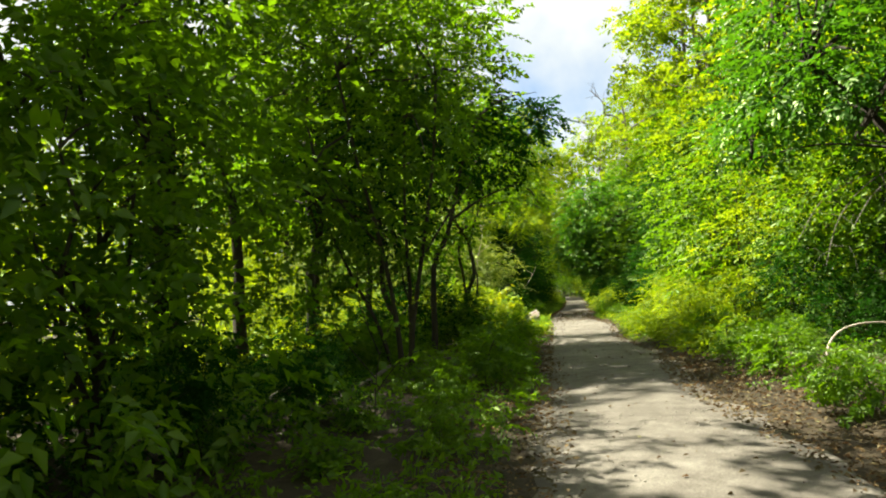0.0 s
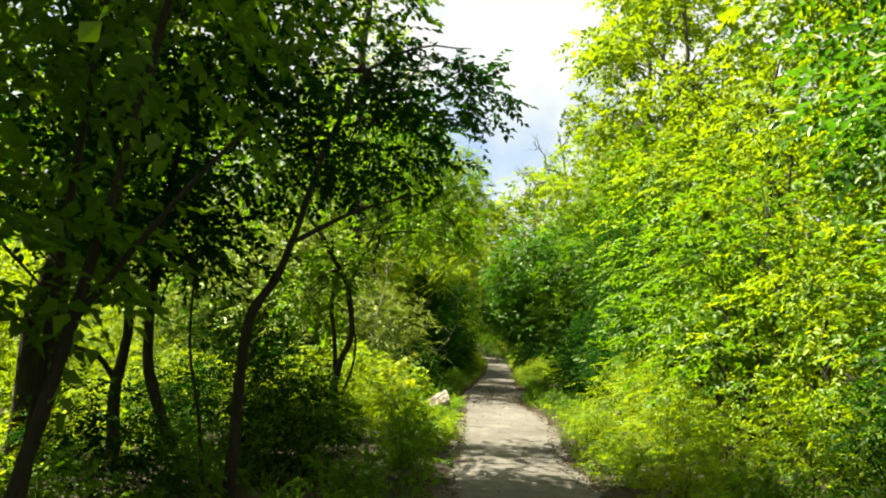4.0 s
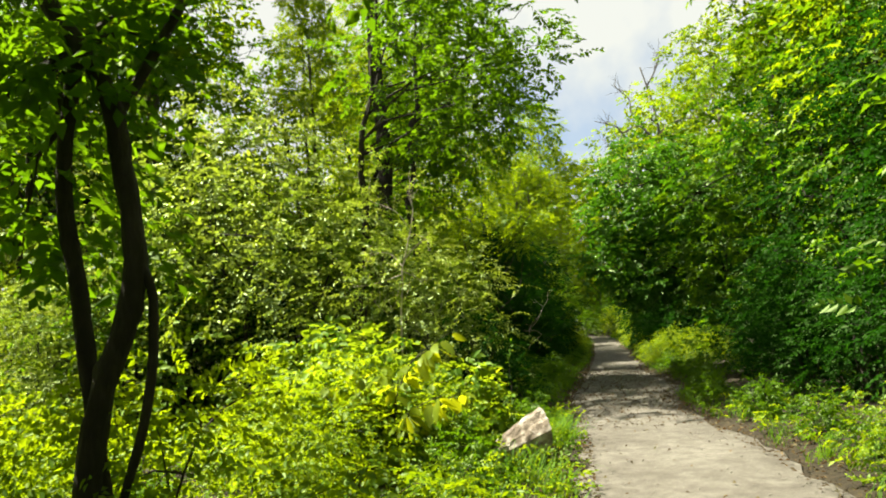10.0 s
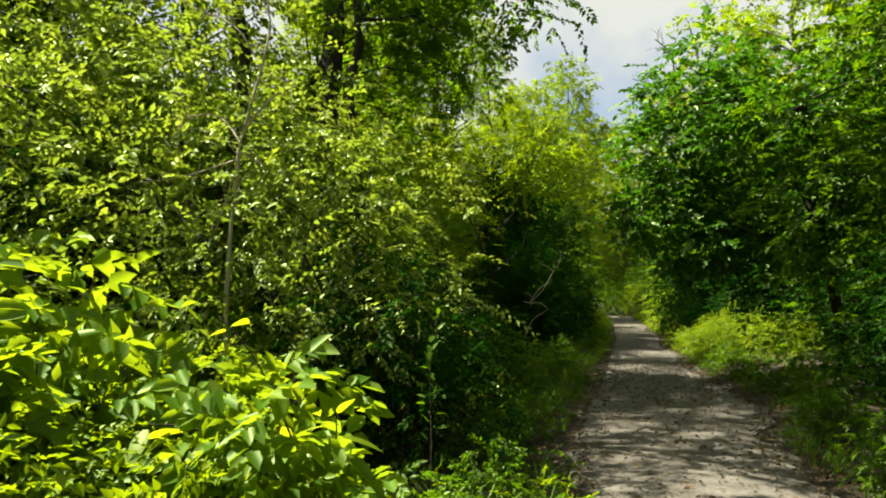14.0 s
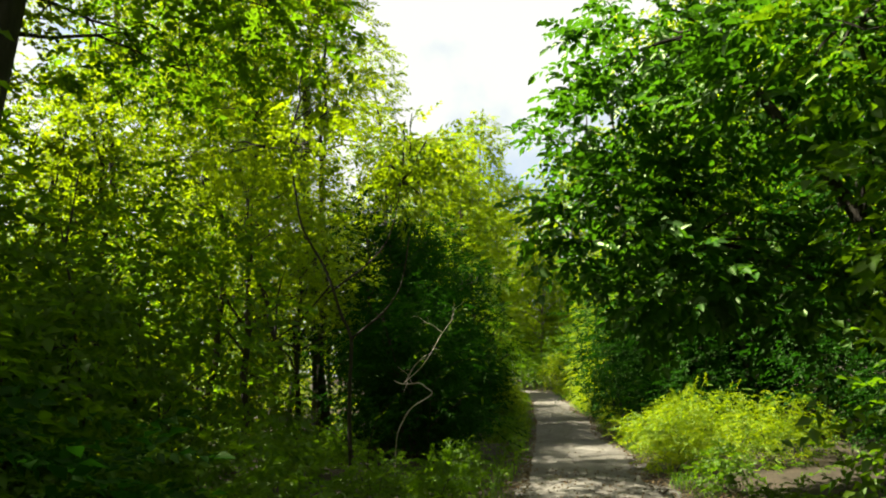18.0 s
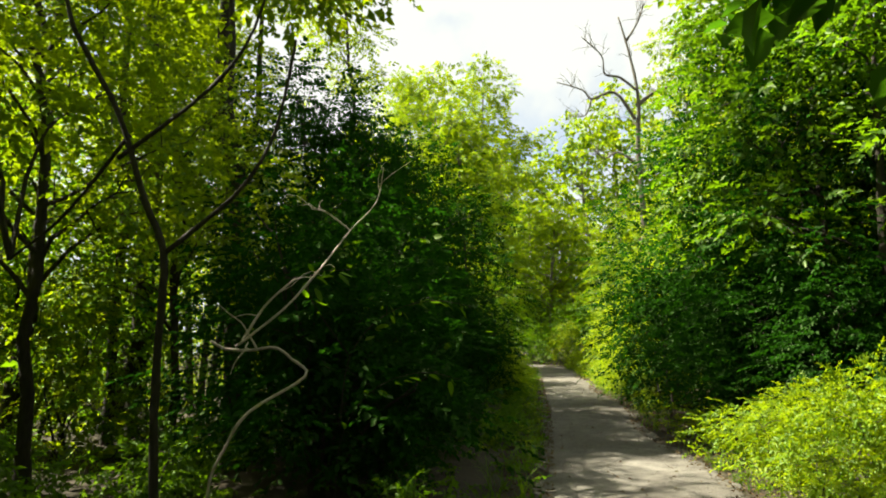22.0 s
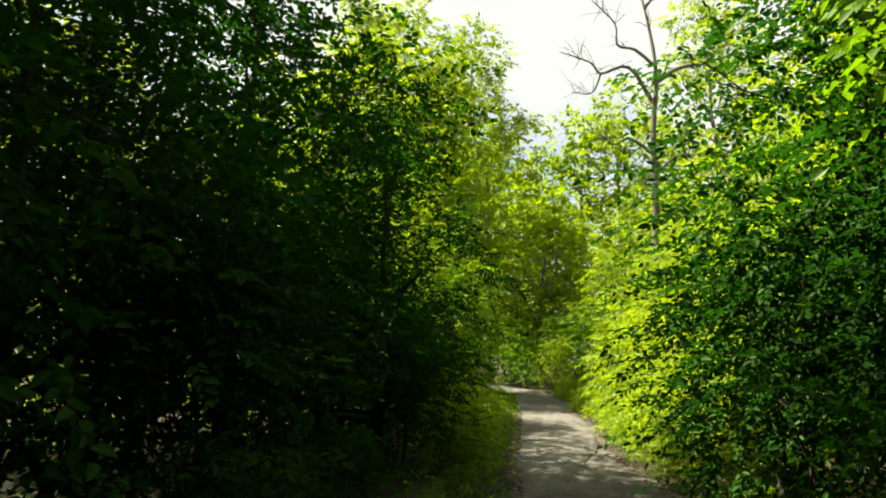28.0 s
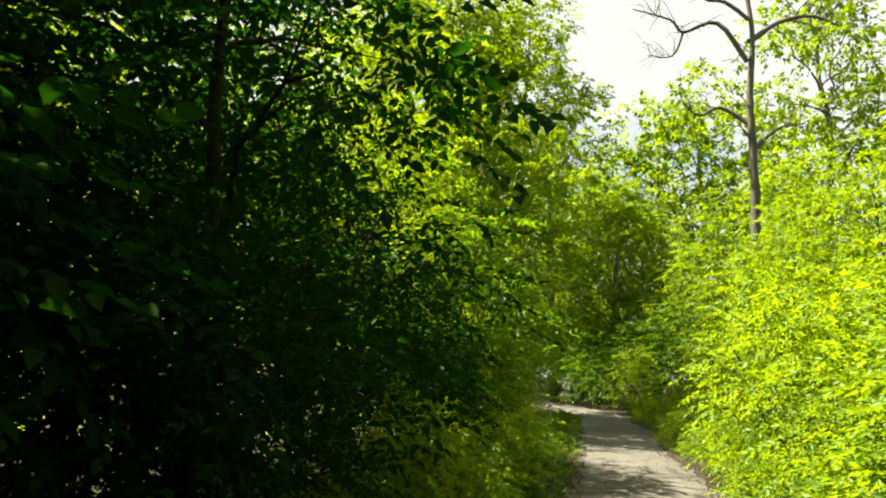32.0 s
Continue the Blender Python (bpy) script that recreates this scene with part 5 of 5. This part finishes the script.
herbs("undergrowth", "low scrub in the clearing behind the trees, leaves coloured for sunlight", 703, [(3200, 0, 66, -1, 5.0, 20.0, 1.0), (2600, 5, 25, -1, 3.6, 13.0, 1.0), (900, 0, 66, 1, 4.0, 14.0, 1.0)], LEAF["lime"], 0.14, 0.35)


def grass(name, label, seed, zones, length):
    """Arched blades in tufts."""
    rng = np.random.default_rng(seed)
    verts, faces = [], []
    for zone in zones:
        for foot in strip_points(rng, *zone):
            lean = rng.uniform(0, 6.28)
            for _ in range(int(rng.integers(9, 17))):
                a = lean + rng.normal(0, 1.0)
                h = length * rng.uniform(0.5, 1.2)
                o = foot + [rng.normal(0, 0.05), rng.normal(0, 0.05), -0.02]
                d, s = np.array([math.cos(a), math.sin(a), 0]), np.array([-math.sin(a), math.cos(a), 0]) * 0.0035 * rng.uniform(0.7, 1.6)
                b = len(verts)
                for f, r, w in ((0, 0.0, 1.0), (0.5, 0.24, 0.9), (0.74, 0.6, 0.6)):
                    c = o + d * h * r + np.array([0, 0, h * f])
                    verts += [c - s * w, c + s * w]
                verts.append(o + d * h * 0.98 + np.array([0, 0, h * 0.66]))
                faces += [(b, b + 1, b + 3, b + 2), (b + 2, b + 3, b + 5, b + 4), (b + 4, b + 5, b + 6)]
    tagged(part(name, (verts, faces), LEAF["grass"]), label, "grass", kind="stuff")


grass("grass", "tufts of long green grass beside the path", 711, [(110, 16.5, 23.4, -1, 0.12, 1.0, 1.0), (40, 21.9, 23.4, -1, 0.05, 0.7, 1.0), (60, 23.8, 40, -1, 0.1, 0.45, 1.0), (70, 40, 70, -1, 0.05, 0.35, 1.0)], 0.36)
grass("grass", "short grass along the edge of the gravel", 712, [(110, 14, 36, 1, 0.05, 0.5, 1.0), (120, 36, 72, 1, 0.0, 0.45, 1.0), (60, 2, 14, -1, 0.1, 0.7, 1.0)], 0.22)


def litter(seed, n):
    rng = np.random.default_rng(seed)
    a = strip_points(rng, n // 3, -2, 60, -1, -0.14, 0.5, 1.3)
    b = strip_points(rng, n // 3, -2, 60, 1, -0.2, 0.7, 1.2)
    c = strip_points(rng, n // 5, 0, 11, 1, -0.3, 1.3)
    e = strip_points(rng, n // 12, 0, 11, -1, -0.3, 0.8)
    f = strip_points(rng, n // 36, -1, 60, -1, -1.75, 0.0)
    g = strip_points(rng, n // 14, 23, 36, -1, -1.8, 0.0)
    pos = np.concatenate([a, b, c, e, f, g])
    pos[:, 2] += 0.03 + rng.uniform(0, 0.02, len(pos))
    way = rng.normal(0, 1, (len(pos), 3)) * [1, 1, 0.15]
    nrm = unit(np.array([0, 0, 1.0]) + rng.normal(0, 0.35, (len(pos), 3)))
    size = rng.uniform(0.018, 0.055, len(pos))
    tagged(part("leaf_litter", blades(pos, unit(way), nrm, size, size * 0.6, 0.5, -0.1), LEAF["dry"]), "dry brown fallen leaves along the path edges", "leaf litter", kind="stuff")


litter(721, 30000)


def pebbles(seed, n):
    rng = np.random.default_rng(seed)
    base = np.array([(1, 0, 0), (-1, 0, 0), (0, 1, 0), (0, -1, 0), (0, 0, 0.7), (0, 0, -0.7)], float)
    tri = np.array([(0, 2, 4), (2, 1, 4), (1, 3, 4), (3, 0, 4), (2, 0, 5), (1, 2, 5), (3, 1, 5), (0, 3, 5)])
    pos = strip_points(rng, n, -1, 62, -1, -1.85, 0.05)
    size = rng.uniform(0.004, 0.011, n)
    pos[:, 2] += 0.024
    v = pos[:, None] + base[None] * size[:, None, None] * rng.uniform(0.7, 1.3, (n, 6, 1))
    f = tri[None] + np.arange(n)[:, None, None] * 6
    tagged(part("gravel", (v.reshape(-1, 3), f.reshape(-1, 3)), STONE), "loose pale pebbles on the path", "gravel", kind="stuff")


pebbles(731, 5000)


def sticks(seed, n):
    rng = np.random.default_rng(seed)
    for p in np.concatenate([strip_points(rng, n // 2, 1, 40, -1, -0.5, 0.5), strip_points(rng, n // 2, 1, 40, 1, -0.5, 0.9)]):
        a = rng.uniform(0, 6.28)
        q = p + [0, 0, 0.035]
        ln = rng.uniform(0.12, 0.4)
        tagged(part("stick", tube(bent(q, q + [math.cos(a) * ln, math.sin(a) * ln, 0.005], rng, 0.05, 5), np.linspace(0.006, 0.003, 5), 5, rng), BARK), "small dark broken twig on the ground", "stick", "sticks on the path")


sticks(741, 26)


def far_wood(seed):
    """The wood beyond, all round."""
    rng = np.random.default_rng(seed)
    pos = []
    for x0, x1, y0, y1, n in ((-34, -25, -22, 118, 3200), (20, 29, -22, 118, 2600), (-30, 26, -24, -15, 1400), (-26, 28, 104, 114, 2200)):
        p = np.stack([rng.uniform(x0, x1, n), rng.uniform(y0, y1, n), np.zeros(n)], 1)
        top = 9.0 + 4.0 * np.sin(p[:, 0] * 0.35 + p[:, 1] * 0.27) + rng.normal(0, 1.2, n)
        p[:, 2] = rng.uniform(0.1, 1.0, n) * np.maximum(top, 4)
        pos.append(p)
    pos = np.concatenate(pos)
    way = rng.normal(0, 1, (len(pos), 3))
    way[:, 2] *= 0.4
    tagged(part("far_wood", sprays(pos, unit(way), rng.uniform(0.9, 1.7, len(pos)), rng, 7, 0.5), LEAF["high"]), "leafy wood closing the view behind the nearer trees", "wood", kind="stuff")


far_wood(751)
